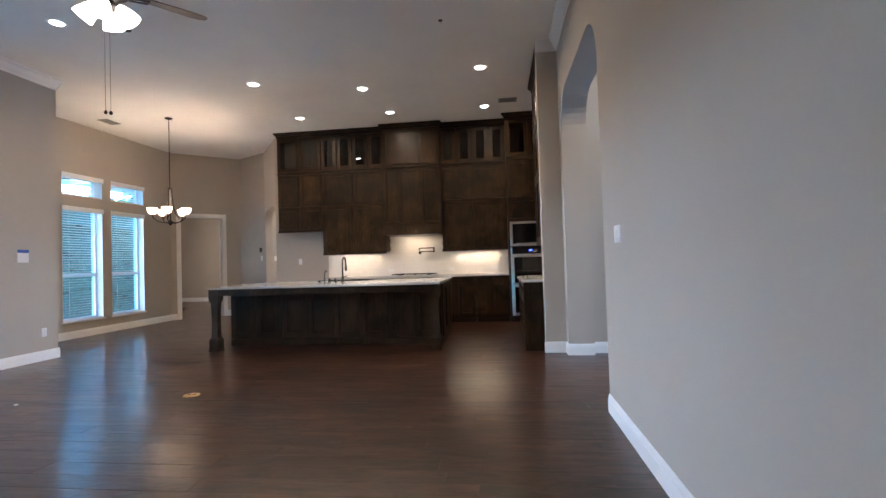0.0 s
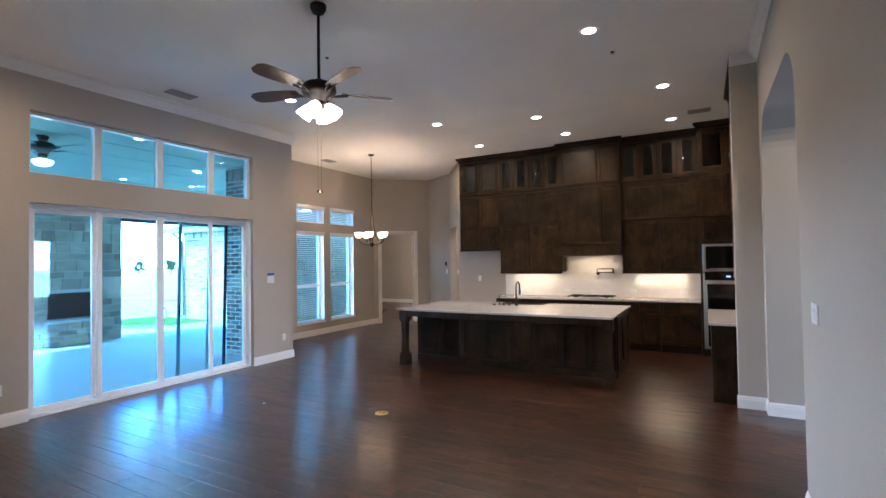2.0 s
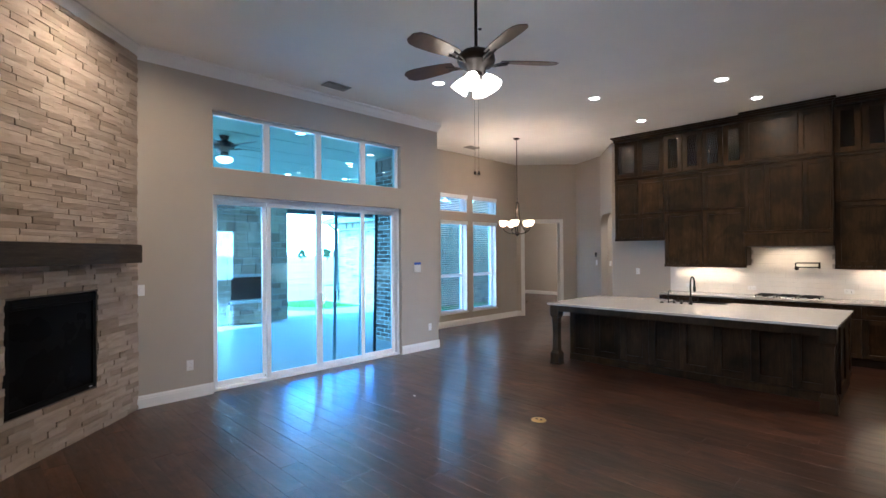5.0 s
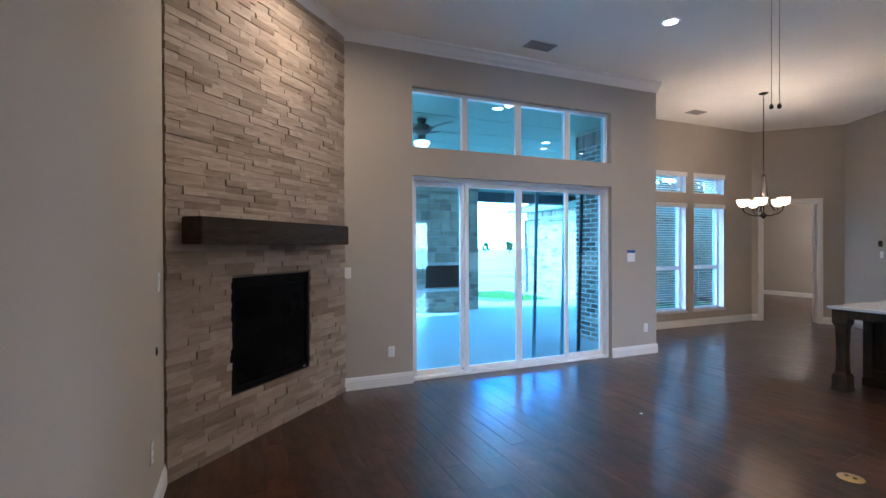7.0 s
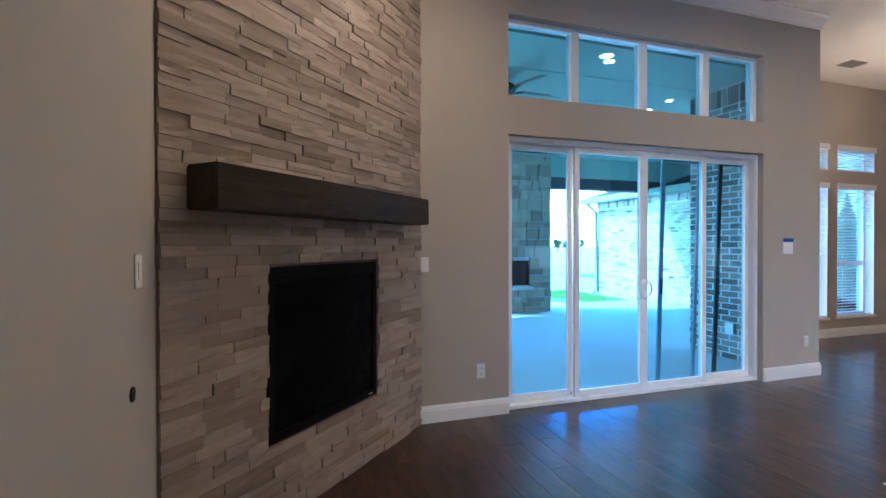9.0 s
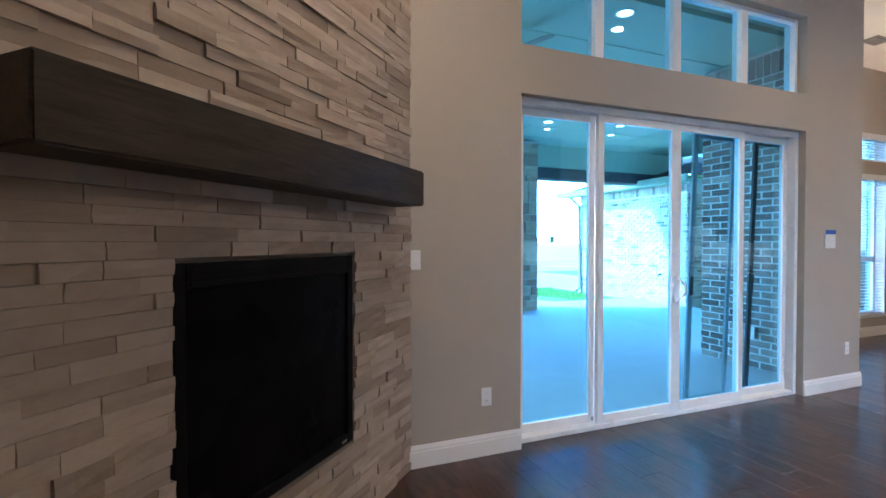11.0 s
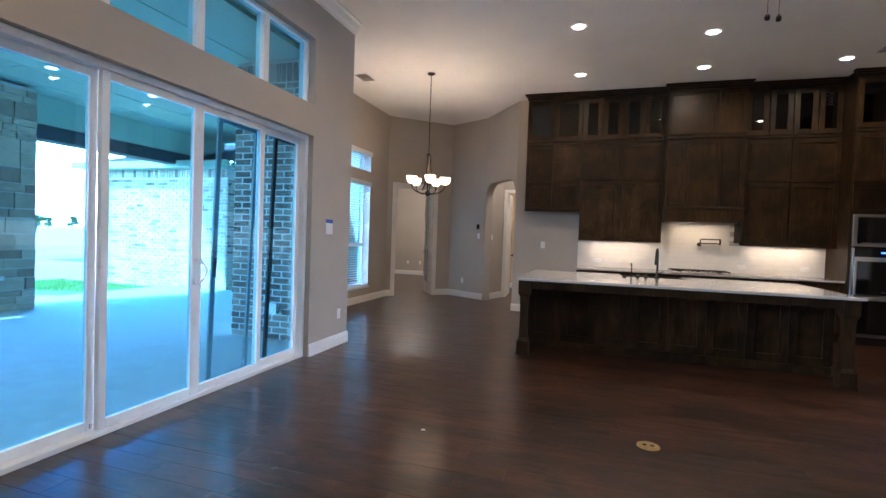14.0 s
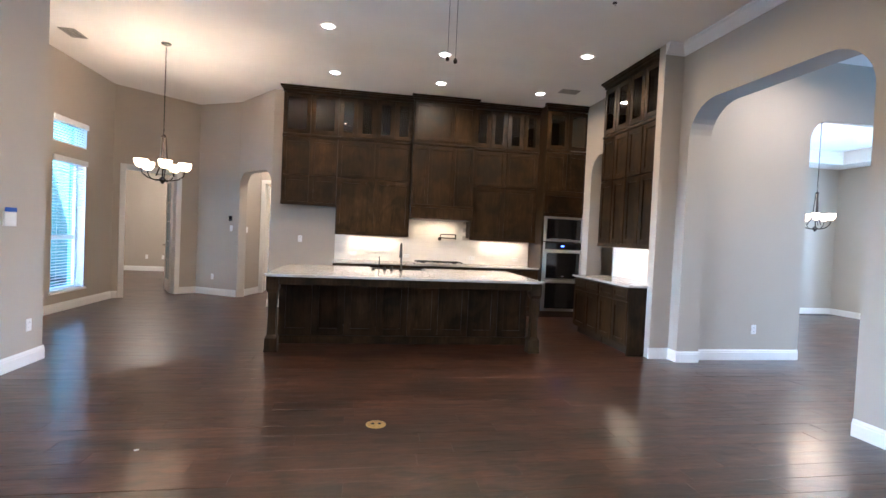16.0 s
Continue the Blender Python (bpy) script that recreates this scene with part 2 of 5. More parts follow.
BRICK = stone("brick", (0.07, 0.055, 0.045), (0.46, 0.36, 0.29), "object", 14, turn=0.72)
# wing brick: sun glare put into a paler brick colour
BRICK_SUN_PALED = stone("brick_sun_paled", (0.17, 0.135, 0.11), (0.66, 0.58, 0.50), "island", 14, turn=0.14)
PATIO_STONE = stone("patio_stone", (0.22, 0.17, 0.12), (0.52, 0.43, 0.32), "object", 6)
CONCRETE = plain("concrete", (0.50, 0.49, 0.47), 0.85, 0, 8, 0.12, 0.2)
GRASS = plain("grass", (0.20, 0.36, 0.12), 0.9, 0, 30, 0.4, 0.6)
FIELD = plain("dry_field", (0.52, 0.50, 0.44), 0.95, 0, 0.3, 0.2, 0.3)
LEAF = plain("leaf", (0.08, 0.12, 0.05), 0.8, 0, 5, 0.5, 0.2)
BARK = plain("bark", (0.09, 0.065, 0.045), 0.9)
SOFFIT = painted("patio_ceiling_paint", (0.33, 0.42, 0.33), 0.7, 90, 0.1, 0.03)
SHINGLE = plain("roof_shingle", (0.09, 0.085, 0.08), 0.9, 0, 25, 0.4, 0.5)
VINYL = plain("white_vinyl", (0.80, 0.81, 0.81), 0.3, 0, 30, 0.02, 0.0)
SCREEN_FRAME = plain("screen_frame", (0.22, 0.26, 0.27), 0.45, 0.4)
BLIND = plain("blind_slat", (0.78, 0.79, 0.80), 0.45, 0, 30, 0.02, 0.0)
# blue tint in the clear panes carries the cool cast of the daylight
PANE = glass("daylight_tinted_glass", (0.51, 0.79, 0.92), 0.025)
# brownish tint in the cabinet panes imitates the shade inside
CABINET_PANE = glass("cabinet_glass", (0.66, 0.63, 0.60), 0.02)
CHANDELIER_SHADE = glowing("lit_chandelier_shade", (1.0, 0.64, 0.34), 1.8)
SHADE = glowing("lit_frosted_shade", (1.0, 0.86, 0.66), 2.6)
BULB = glowing("lit_can_lens", (1.0, 0.90, 0.74), 12.0)
FIRE_GLASS = plain("fire_glass", (0.004, 0.004, 0.0045), 0.28, 0, 10, 0.1, 0.0)
FIRE_GLASS.node_tree.nodes["Principled BSDF"].inputs["Specular IOR Level"].default_value = 0.04
LED = glowing("clock_digits", (0.03, 0.10, 1.0), 1.2)


# ---- mesh helpers ----
def box(bm, x0, x1, y0, y1, z0, z1, bevel=0.0):
    vs = [bm.verts.new((x, y, z)) for x in (x0, x1) for y in (y0, y1) for z in (z0, z1)]
    fs = [bm.faces.new([vs[i] for i in q]) for q in ((0, 1, 3, 2), (4, 6, 7, 5), (0, 4, 5, 1), (2, 3, 7, 6), (0, 2, 6, 4), (1, 5, 7, 3))]
    if bevel:
        es = {e for f in fs for e in f.edges}
        bmesh.ops.bevel(bm, geom=list(es), offset=bevel, segments=1, affect="EDGES")
    return bm


def boxes(*rows, bevel=0.0):
    bm = bmesh.new()
    for r in rows:
        box(bm, *r, bevel=bevel)
    return bm


def lathe(bm, profile, at=(0, 0, 0), seg=20):
    """Turns a profile of (radius, height) round the z axis."""
    rings = []
    for r, z in profile:
        rings.append([bm.verts.new((at[0] + r * math.cos(2 * math.pi * i / seg), at[1] + r * math.sin(2 * math.pi * i / seg), at[2] + z)) for i in range(seg)])
    for a, b in zip(rings, rings[1:]):
        for i in range(seg):
            f = bm.faces.new((a[i], a[(i + 1) % seg], b[(i + 1) % seg], b[i]))
            f.smooth = True
    for ring in (rings[0], rings[-1]):
        if (ring[0].co - ring[seg // 2].co).length > 1e-4:
            bm.faces.new(ring)
    return bm


def tube(bm, pts, r, seg=8):
    pts = [Vector(p) for p in pts]
    rings = []
    for i, p in enumerate(pts):
        way = (pts[min(i + 1, len(pts) - 1)] - pts[max(i - 1, 0)]).normalized()
        side = way.cross(Vector((0.31, 0.17, 0.93))).normalized()
        up = side.cross(way)
        rings.append([bm.verts.new(p + r * (math.cos(2 * math.pi * k / seg) * side + math.sin(2 * math.pi * k / seg) * up)) for k in range(seg)])
    for a, b in zip(rings, rings[1:]):
        for k in range(seg):
            f = bm.faces.new((a[k], a[(k + 1) % seg], b[(k + 1) % seg], b[k]))
            f.smooth = True
    bm.faces.new(rings[0]), bm.faces.new(rings[-1])
    return bm


def mesh_of(name, bm, mat):
    bmesh.ops.recalc_face_normals(bm, faces=bm.faces)
    me = bpy.data.meshes.new(name)
    bm.to_mesh(me)
    bm.free()
    me.materials.append(mat)
    return me


def part(name, bm, mat, parent, label=""):
    ob = new(name, mesh_of(name, bm, mat))
    ob.parent = parent
    return tagged(ob, label)


def solid(name, bm, mat, label="", category="", group="", kind="", m=None):
    ob = new(name, mesh_of(name, bm, mat))
    if m is not None:
        ob.matrix_world = m
    return tagged(ob, label, category, group, kind)


def thing(name, m, label, category, group=""):
    ob = new(name)
    ob.empty_display_size = 0.1
    ob.matrix_world = m
    return tagged(ob, label, category, group)


def frame_of(p0, p1):
    """Local frame of a wall: x along it, y into the room on its left."""
    d = Vector((p1[0] - p0[0], p1[1] - p0[1], 0))
    return pose(p0[0], p0[1], 0, 0, 0, math.degrees(math.atan2(d.y, d.x))), d.length


def arch_top(s0, s1, top, r, seg=10):
    """Outline of an opening's rounded head, from its left spring to its right one."""
    pts = [(s0 + r - r * math.cos(a), top - r + r * math.sin(a)) for a in [math.pi / 2 * i / seg for i in range(seg + 1)]]
    return pts + [(s1 - (x - s0), z) for x, z in reversed(pts)]


def wall(name, p0, p1, thick, openings=(), z1=CEIL, mat=None, z0=-0.05, label="painted drywall wall", ext=(0.0, 0.0)):
    """A wall with its room face on the left of p0 to p1; openings are (s0, s1, bottom, top, corner radius)."""
    m, length = frame_of(p0, p1)
    bm = bmesh.new()
    s = -ext[0]
    for s0, s1, b, t, r in sorted(openings):
        if s0 > s:
            box(bm, s, s0, -thick, 0, z0, z1)
        if b > z0:
            box(bm, s0, s1, -thick, 0, z0, b)
        if t < z1:
            if r:
                pts = arch_top(s0, s1, t, r)
                for y in (-thick, 0):
                    bm.faces.new([bm.verts.new((x, y, z)) for x, z in [*pts, (s1, z1), (s0, z1)]])
                for (xa, za), (xb, zb) in zip(pts, pts[1:]):
                    bm.faces.new([bm.verts.new(v) for v in ((xa, 0, za), (xb, 0, zb), (xb, -thick, zb), (xa, -thick, za))])
                box(bm, s0, s1, -thick, 0, z1 - 0.002, z1)
            else:
                box(bm, s0, s1, -thick, 0, t, z1)
        s = s1
    if s < length + ext[1]:
        box(bm, s, length + ext[1], -thick, 0, z0, z1)
    bmesh.ops.remove_doubles(bm, verts=bm.verts, dist=0.0004)
    return solid(name, bm, mat or WALL, label, "wall", kind="structure", m=m)


def profile_run(name, p0, p1, profile, mat, label, spans=None, category="trim"):
    """A moulding of the given (depth, height) outline along a wall's foot or head."""
    m, length = frame_of(p0, p1)
    bm = bmesh.new()
    for s0, s1 in spans or [(0, length)]:
        rings = [[bm.verts.new((s, d, h)) for d, h in profile] for s in (s0, s1)]
        k = len(profile)
        for i in range(k):
            bm.faces.new((rings[0][i], rings[0][(i + 1) % k], rings[1][(i + 1) % k], rings[1][i]))
        bm.faces.new(rings[0]), bm.faces.new(rings[1])
    return solid(name, bm, mat, label, category, kind="structure", m=m)


BASE = [(0.0, 0.0), (0.016, 0.0), (0.016, 0.098), (0.012, 0.104), (0.012, 0.116), (0.006, 0.130), (0.004, 0.138), (0.0, 0.138)]
CROWN = [(0.0, CEIL - 0.135), (0.012, CEIL - 0.135), (0.018, CEIL - 0.115), (0.045, CEIL - 0.085), (0.075, CEIL - 0.035), (0.10, CEIL - 0.022), (0.10, CEIL), (0.0, CEIL)]


def base_run(n, p0, p1, spans=None):
    return profile_run(f"baseboard_{n}", p0, p1, BASE, TRIM, "white painted baseboard with a stepped top edge", spans, "baseboard")


# ---- the shell of the house ----
NK0, NK1, NK2, NK3 = (-7.42, 10.6), (-6.28, 11.66), (-5.35, 11.14), (-4.5, 9.98)
FA, FB = (-6.0, 1.69), (-4.47, 0.2)
EAST, EAST_T = 1.07, 0.30
ARCH_Y0, ARCH_Y1 = 4.04, 6.20

wall("wall_kitchen_north", (1.5, 9.98), NK3, 0.2)
wall("wall_nook_arch", NK3, NK2, 0.16, [(0.03, 1.40, -0.05, 2.52, 0.30)])
wall("wall_nook_north", NK2, NK1, 0.14)
_, DOOR_LEN = frame_of(NK1, NK0)
wall("wall_nook_door", NK1, NK0, 0.14, [(0.43, 1.36, -0.05, 2.44, 0)])
WIN_S = [(NK0[1] - 9.74, NK0[1] - 8.87), (NK0[1] - 8.66, NK0[1] - 7.79)]
wall("wall_nook_west", NK0, (-7.42, 6.32), 0.22, [(a, b, 0.31, 2.39, 0) for a, b in WIN_S], z1=2.49)
wall("wall_nook_west_upper", NK0, (-7.42, 6.32), 0.22, [(a, b, 2.60, 2.99, 0) for a, b in WIN_S], z0=2.49)
wall("wall_nook_south", (-7.64, 6.32), (-6.2, 6.32), 0.1)
wall("wall_slider", (-6.0, 6.32), FA, 0.2, [(6.32 - 5.475, 6.32 - 2.51, -0.05, 2.405, 0)], z1=2.58, ext=(0, 0.15))
wall("wall_slider_upper", (-6.0, 6.32), FA, 0.2, [(6.32 - 5.475, 6.32 - 2.51, 2.735, 3.435, 0)], z0=2.58, ext=(0, 0.15))
wall("wall_fireplace_back", FA, FB, 0.15)
wall("wall_south", FB, (-1.0, 0.2), 0.15)
wall("wall_entry_west", (-1.0, 0.05), (-1.0, -2.6), 0.15)
wall("wall_entry_south", (-1.15, -2.6), (EAST + 0.3, -2.6), 0.15)
wall("wall_east", (EAST, -2.6), (EAST, 6.37), EAST_T, [(ARCH_Y0 + 2.6, ARCH_Y1 + 2.6, -0.05, 3.17, 0.42)])
solid("wall_wing", boxes((0.806, 1.5, 6.37, 6.50, -0.05, CEIL), bevel=0.006), WALL, "narrow painted wing wall beside the kitchen", "wall", kind="structure")
wall("wall_kitchen_east", (1.22, 6.50), (1.22, 9.98), 0.28, [(1.62, 2.52, -0.05, 3.0, 0.36)])
wall("wall_pantry_back", (2.5, 6.6), (2.5, 10.1), 0.1)
wall("wall_pantry_north", (2.5, 9.98), (1.5, 9.98), 0.12)
wall("wall_foyer_north", (8.3, 6.32), (EAST + EAST_T, 6.32), 0.1, [(8.3 - 4.7, 8.3 - 2.93, -0.05, 3.19, 0.28)])
wall("wall_foyer_south", (EAST + EAST_T, 3.2), (8.3, 3.2), 0.15)
wall("wall_foyer_east", (8.3, 3.2), (8.3, 6.32), 0.15, [(0.9, 2.3, -0.05, 2.5, 0)])
wall("wall_dining_east", (8.2, 6.42), (8.2, 10.5), 0.25, [(0.5, 2.1, 0.6, 2.6, 0)])
wall("wall_dining_north", (8.2, 10.5), (2.7, 10.5), 0.15)
wall("wall_dining_west", (2.75, 10.5), (2.75, 6.42), 0.15)
wall("wall_study_north", (-6.2, 16.4), (-13.0, 16.4), 0.15)
wall("wall_study_west", (-12.6, 16.4), (-9.5, 13.75), 0.15)
wall("wall_study_south", (-9.5, 13.75), (-7.55, 10.65), 0.12)
wall("wall_study_east", (-6.16, 11.80), (-6.16, 16.4), 0.1)
HALL = (-5.08, 11.92)
wall("wall_hall_west", HALL, (NK2[0] + 0.09, NK2[1] + 0.14), 0.1)
wall("wall_hall_north", (-3.4, 11.92), HALL, 0.1, [(0.85, 1.60, -0.05, 2.42, 0)])
wall("wall_hall_east", (-3.4, 10.18), (-3.4, 12.02), 0.1)
# these walls carry the room's warm light in their yellow colour
wall("wall_back_room_north", (-3.0, 14.2), (-6.2, 14.2), 0.1, mat=WARM_LIT_WALL, label="wall beyond the hall, coloured yellow as if in warm light")
wall("wall_back_room_east", (-3.1, 12.02), (-3.1, 14.2), 0.1, mat=WARM_LIT_WALL, label="wall beyond the hall, coloured yellow as if in warm light")
wall("wall_back_room_west", (-6.19, 14.2), (-6.19, 12.02), 0.1, mat=WARM_LIT_WALL, label="wall beyond the hall, coloured yellow as if in warm light")

solid("ceiling", boxes((-7.64, 8.6, 6.22, 16.6, CEIL, CEIL + 0.15), (-6.2, 8.6, -2.8, 6.22, CEIL, CEIL + 0.15), (-13.0, -7.64, 13.6, 16.6, CEIL, CEIL + 0.15), (-9.6, -7.64, 10.62, 13.6, CEIL, CEIL + 0.15)), CEILING, "flat painted textured ceiling", "ceiling", kind="structure")
solid("ceiling_dining", boxes((2.75, 3.3, 6.42, 10.5, 3.42, 3.75), (7.6, 8.2, 6.42, 10.5, 3.42, 3.75), (3.3, 7.6, 6.42, 7.0, 3.42, 3.75), (3.3, 7.6, 9.9, 10.5, 3.42, 3.75), (3.3, 7.6, 7.0, 9.9, 3.7, 3.75)), CEILING, "painted tray ceiling of the dining room", "ceiling", kind="structure")
floor = solid("floor", boxes((-6.1, 8.4, -2.7, 6.25, -0.1, -0.005), (-7.55, 8.4, 6.25, 10.2, -0.1, -0.005), (-7.55, 8.4, 10.2, 16.5, -0.1, -0.005), (-12.8, -7.55, 13.7, 16.5, -0.1, -0.005), (-9.5, -7.55, 11.0, 13.7, -0.13, -0.005)), SUBFLOOR, "dark brown hand-scraped hardwood plank floor", "floor", kind="structure")

base_run(1, NK3, NK2, [(0.0, 0.03)])
base_run(2, NK2, NK1)
base_run(3, NK1, NK0, [(0.0, 0.34), (1.45, DOOR_LEN)])
base_run(4, NK0, (-7.42, 6.32))
base_run(5, (-6.0, 6.336), FA, [(0.0, 6.336 - 5.475), (6.336 - 2.51, 6.336 - 1.69)])
base_run(6, FB, (-1.0, 0.2))
base_run(7, (EAST, -2.6), (EAST, 6.37), [(0, ARCH_Y0 + 2.6), (ARCH_Y1 + 2.6, 8.97)])
base_run(8, (EAST, 6.37), (0.79, 6.37))
profile_run("baseboard_9", (EAST + EAST_T, ARCH_Y1), (1.054, ARCH_Y1), BASE, TRIM, "white painted baseboard with a stepped top edge", None, "baseboard")
base_run(10, (2.93, 6.32), (EAST + EAST_T, 6.32))
base_run(11, (8.2, 10.5), (2.75, 10.5))
base_run(12, (8.2, 6.42), (8.2, 10.5))
base_run(13, (-6.3, 16.4), (-13.0, 16.4))
base_run(14, HALL, (NK2[0] + 0.09, NK2[1] + 0.14))
base_run(15, (-3.1, 14.2), (-6.19, 14.2))
base_run(16, (-3.34, 9.98), (-4.5, 9.98))
base_run(17, (-7.42, 6.32), (-6.0, 6.32))
base_run(18, (1.22, 9.02), (1.22, 9.25))
for k, (a, b) in enumerate([((-6.0, 6.32), FA), (FA, FB), (FB, (-1.0, 0.2)), ((EAST, -2.6), (EAST, 6.37)), ((EAST, 6.37), (0.806, 6.37))]):
    profile_run(f"crown_moulding_{k + 1}", a, b, CROWN, TRIM, "white painted crown moulding", None, "moulding")
profile_run("crown_moulding_6", (-6.15, 6.32), (-6.0, 6.32), CROWN, TRIM, "white painted crown moulding return", None, "moulding")


# ---- outdoors ----
ground = solid("ground", boxes((-900, 900, -900, 900, -0.5, -0.14)), FIELD, "pale dry open ground beyond the garden", "ground", kind="structure")
solid("patio_slab", boxes((-12.9, -6.2, 0.5, 6.25, -0.14, -0.05), (-12.9, -7.64, 6.25, 9.9, -0.14, -0.05)), CONCRETE, "smooth pale concrete patio slab", "patio", kind="structure")


def lawn():
    rng = random.Random(4)
    verts, faces = [], []
    for i in range(14000):
        x, y = rng.uniform(-16.5, -12.9), rng.uniform(6.6, 9.9)
        if i % 2:
            x, y = rng.uniform(-11.1, -7.7), rng.uniform(9.95, 13.0)
        elif y < 7.2 + 1.3 * math.sin((x + 16.5) * 0.5):
            continue
        a, h, w = rng.uniform(0, 6.28), rng.uniform(0.03, 0.075), 0.008
        k = len(verts)
        lean = (rng.uniform(-0.02, 0.02), rng.uniform(-0.02, 0.02))
        verts += [(x - w * math.cos(a), y - w * math.sin(a), -0.13), (x + w * math.cos(a), y + w * math.sin(a), -0.13), (x + lean[0], y + lean[1], -0.13 + h)]
        faces.append((k, k + 1, k + 2))
    me = bpy.data.meshes.new("grass")
    me.from_pydata(verts, [], faces)
    me.materials.append(GRASS)
    tagged(new("grass", me), "bright green lawn beside the patio", "grass", kind="stuff")


lawn()
bm = bmesh.new()
pts = [(-16.6, 7.0), (-14.5, 7.5), (-13.2, 8.2), (-12.9, 9.0), (-12.9, 9.98), (-16.6, 9.98)]
bm.faces.new([bm.verts.new((x, y, -0.13)) for x, y in pts])
box(bm, -11.18, -7.66, 9.92, 27.0, -0.2, -0.13)
box(bm, -24.0, -11.18, 14.45, 27.0, -0.2, -0.13)
solid("garden_lawn", bm, GRASS, "green lawn beside the patio", "lawn", kind="structure")

# covered patio: ceiling boards, header beam, brick walls
PATIO_TOP = 3.55
bm = bmesh.new()
for k in range(8):
    x1 = -7.39 - 0.85 * (k - 1)
    x0 = max(x1 - 0.832, -12.5)
    if x0 > -7.7:
        box(bm, x0, min(x1, -6.2), 0.4, 6.2, PATIO_TOP, PATIO_TOP + 0.05)
    elif k == 1:
        box(bm, x0, x1, 0.4, 6.2, PATIO_TOP, PATIO_TOP + 0.05)
        box(bm, x0, -7.66, 6.2, 11.0, PATIO_TOP, PATIO_TOP + 0.05)
    else:
        # sheets butt half way along
        cut = 3.2 + 2.4 * (k % 2)
        box(bm, x0, x1, 0.4, cut - 0.009, PATIO_TOP, PATIO_TOP + 0.05)
        box(bm, x0, x1, cut + 0.009, 11.0, PATIO_TOP, PATIO_TOP + 0.05)
box(bm, -12.6, -6.2, 0.3, 6.2, PATIO_TOP + 0.05, PATIO_TOP + 0.2)
box(bm, -12.6, -7.66, 6.2, 11.0, PATIO_TOP + 0.05, PATIO_TOP + 0.2)
box(bm, -12.5, -12.22, 0.4, 11.0, 3.06, PATIO_TOP)
solid("patio_ceiling", bm, SOFFIT, "pale blue-green panel ceiling of the covered patio", "ceiling", kind="structure")
solid("patio_beam", boxes((-12.55, -12.2, 0.4, 11.0, 2.80, 3.058), bevel=0.01), plain("dark_beam", (0.045, 0.05, 0.055), 0.7), "dark painted header beam at the patio's edge", "beam", kind="structure")
solid("patio_south_wall", boxes((-12.5, -6.2, 0.25, 0.4, -0.1, 3.52)), MORTAR, "plain masonry wall closing the patio", "wall", kind="structure")


def jittered_block(w, d, h, rng, rough=0.25):
    """A block whose front (towards -y) is split unevenly; 1 m units, scaled by its object."""
    bm = bmesh.new()
    nx, nz = 3, 2
    front = [[bm.verts.new((x / nx * w, -d * (1 - rng.random() * rough), z / nz * h)) for x in range(nx + 1)] for z in range(nz + 1)]
    for z in range(nz):
        for x in range(nx):
            bm.faces.new((front[z][x], front[z][x + 1], front[z + 1][x + 1], front[z + 1][x]))
    back = {}
    for z in range(nz + 1):
        for x in range(nx + 1):
            if x in (0, nx) or z in (0, nz):
                back[x, z] = bm.verts.new((x / nx * w, 0, z / nz * h))
    ring = [(x, 0) for x in range(nx + 1)] + [(nx, z) for z in range(1, nz + 1)] + [(x, nz) for x in range(nx - 1, -1, -1)] + [(0, z) for z in range(nz - 1, 0, -1)]
    for (xa, za), (xb, zb) in zip(ring, ring[1:] + ring[:1]):
        bm.faces.new((front[za][xa], back[xa, za], back[xb, zb], front[zb][xb]))
    return bm


def variants(name, count, seed, mat, rough):
    rng = random.Random(seed)
    return [mesh_of(name, jittered_block(1, 1, 1, rng, rough), mat) for _ in range(count)]


def piece(name, me, parent, x, y, z, w, d, h, rz=0.0):
    ob = new(name, me)
    ob.parent = parent
    ob.matrix_basis = Matrix.LocRotScale((x, y, z), Euler((0, 0, rz)), (w, d, h))
    return ob


# outdoor fireplace of rough stone at the patio's edge
patio_fp = thing("outdoor_fireplace", pose(-11.8, 6.42, -0.05, 0, 0, 90), "rough tan and grey stone outdoor fireplace with a dark raised firebox", "fireplace")
part("core", boxes((-1.8, -0.02, 0.02, 0.3, 0, 3.56), (-1.8, -1.5, -0.0, 0.02, 0, 3.56), (-0.55, -0.02, -0.0, 0.02, 0, 3.56), (-1.5, -0.55, 0, 0.02, 1.17, 3.56), (-1.5, -0.55, 0, 0.02, 0, 0.58), (-1.8, -0.02, 0.3, 0.6, 0, 3.56)), MORTAR, patio_fp, "grey mortar")
part("firebox", boxes((-1.48, -0.57, -0.004, 0.018, 0.6, 1.15)), FIREBOX_BLACK, patio_fp, "dark firebox opening")
part("hearth_ledge", boxes((-1.55, -0.5, -0.12, -0.03, 0.5, 0.57), bevel=0.01), CONCRETE, patio_fp, "pale hearth ledge")

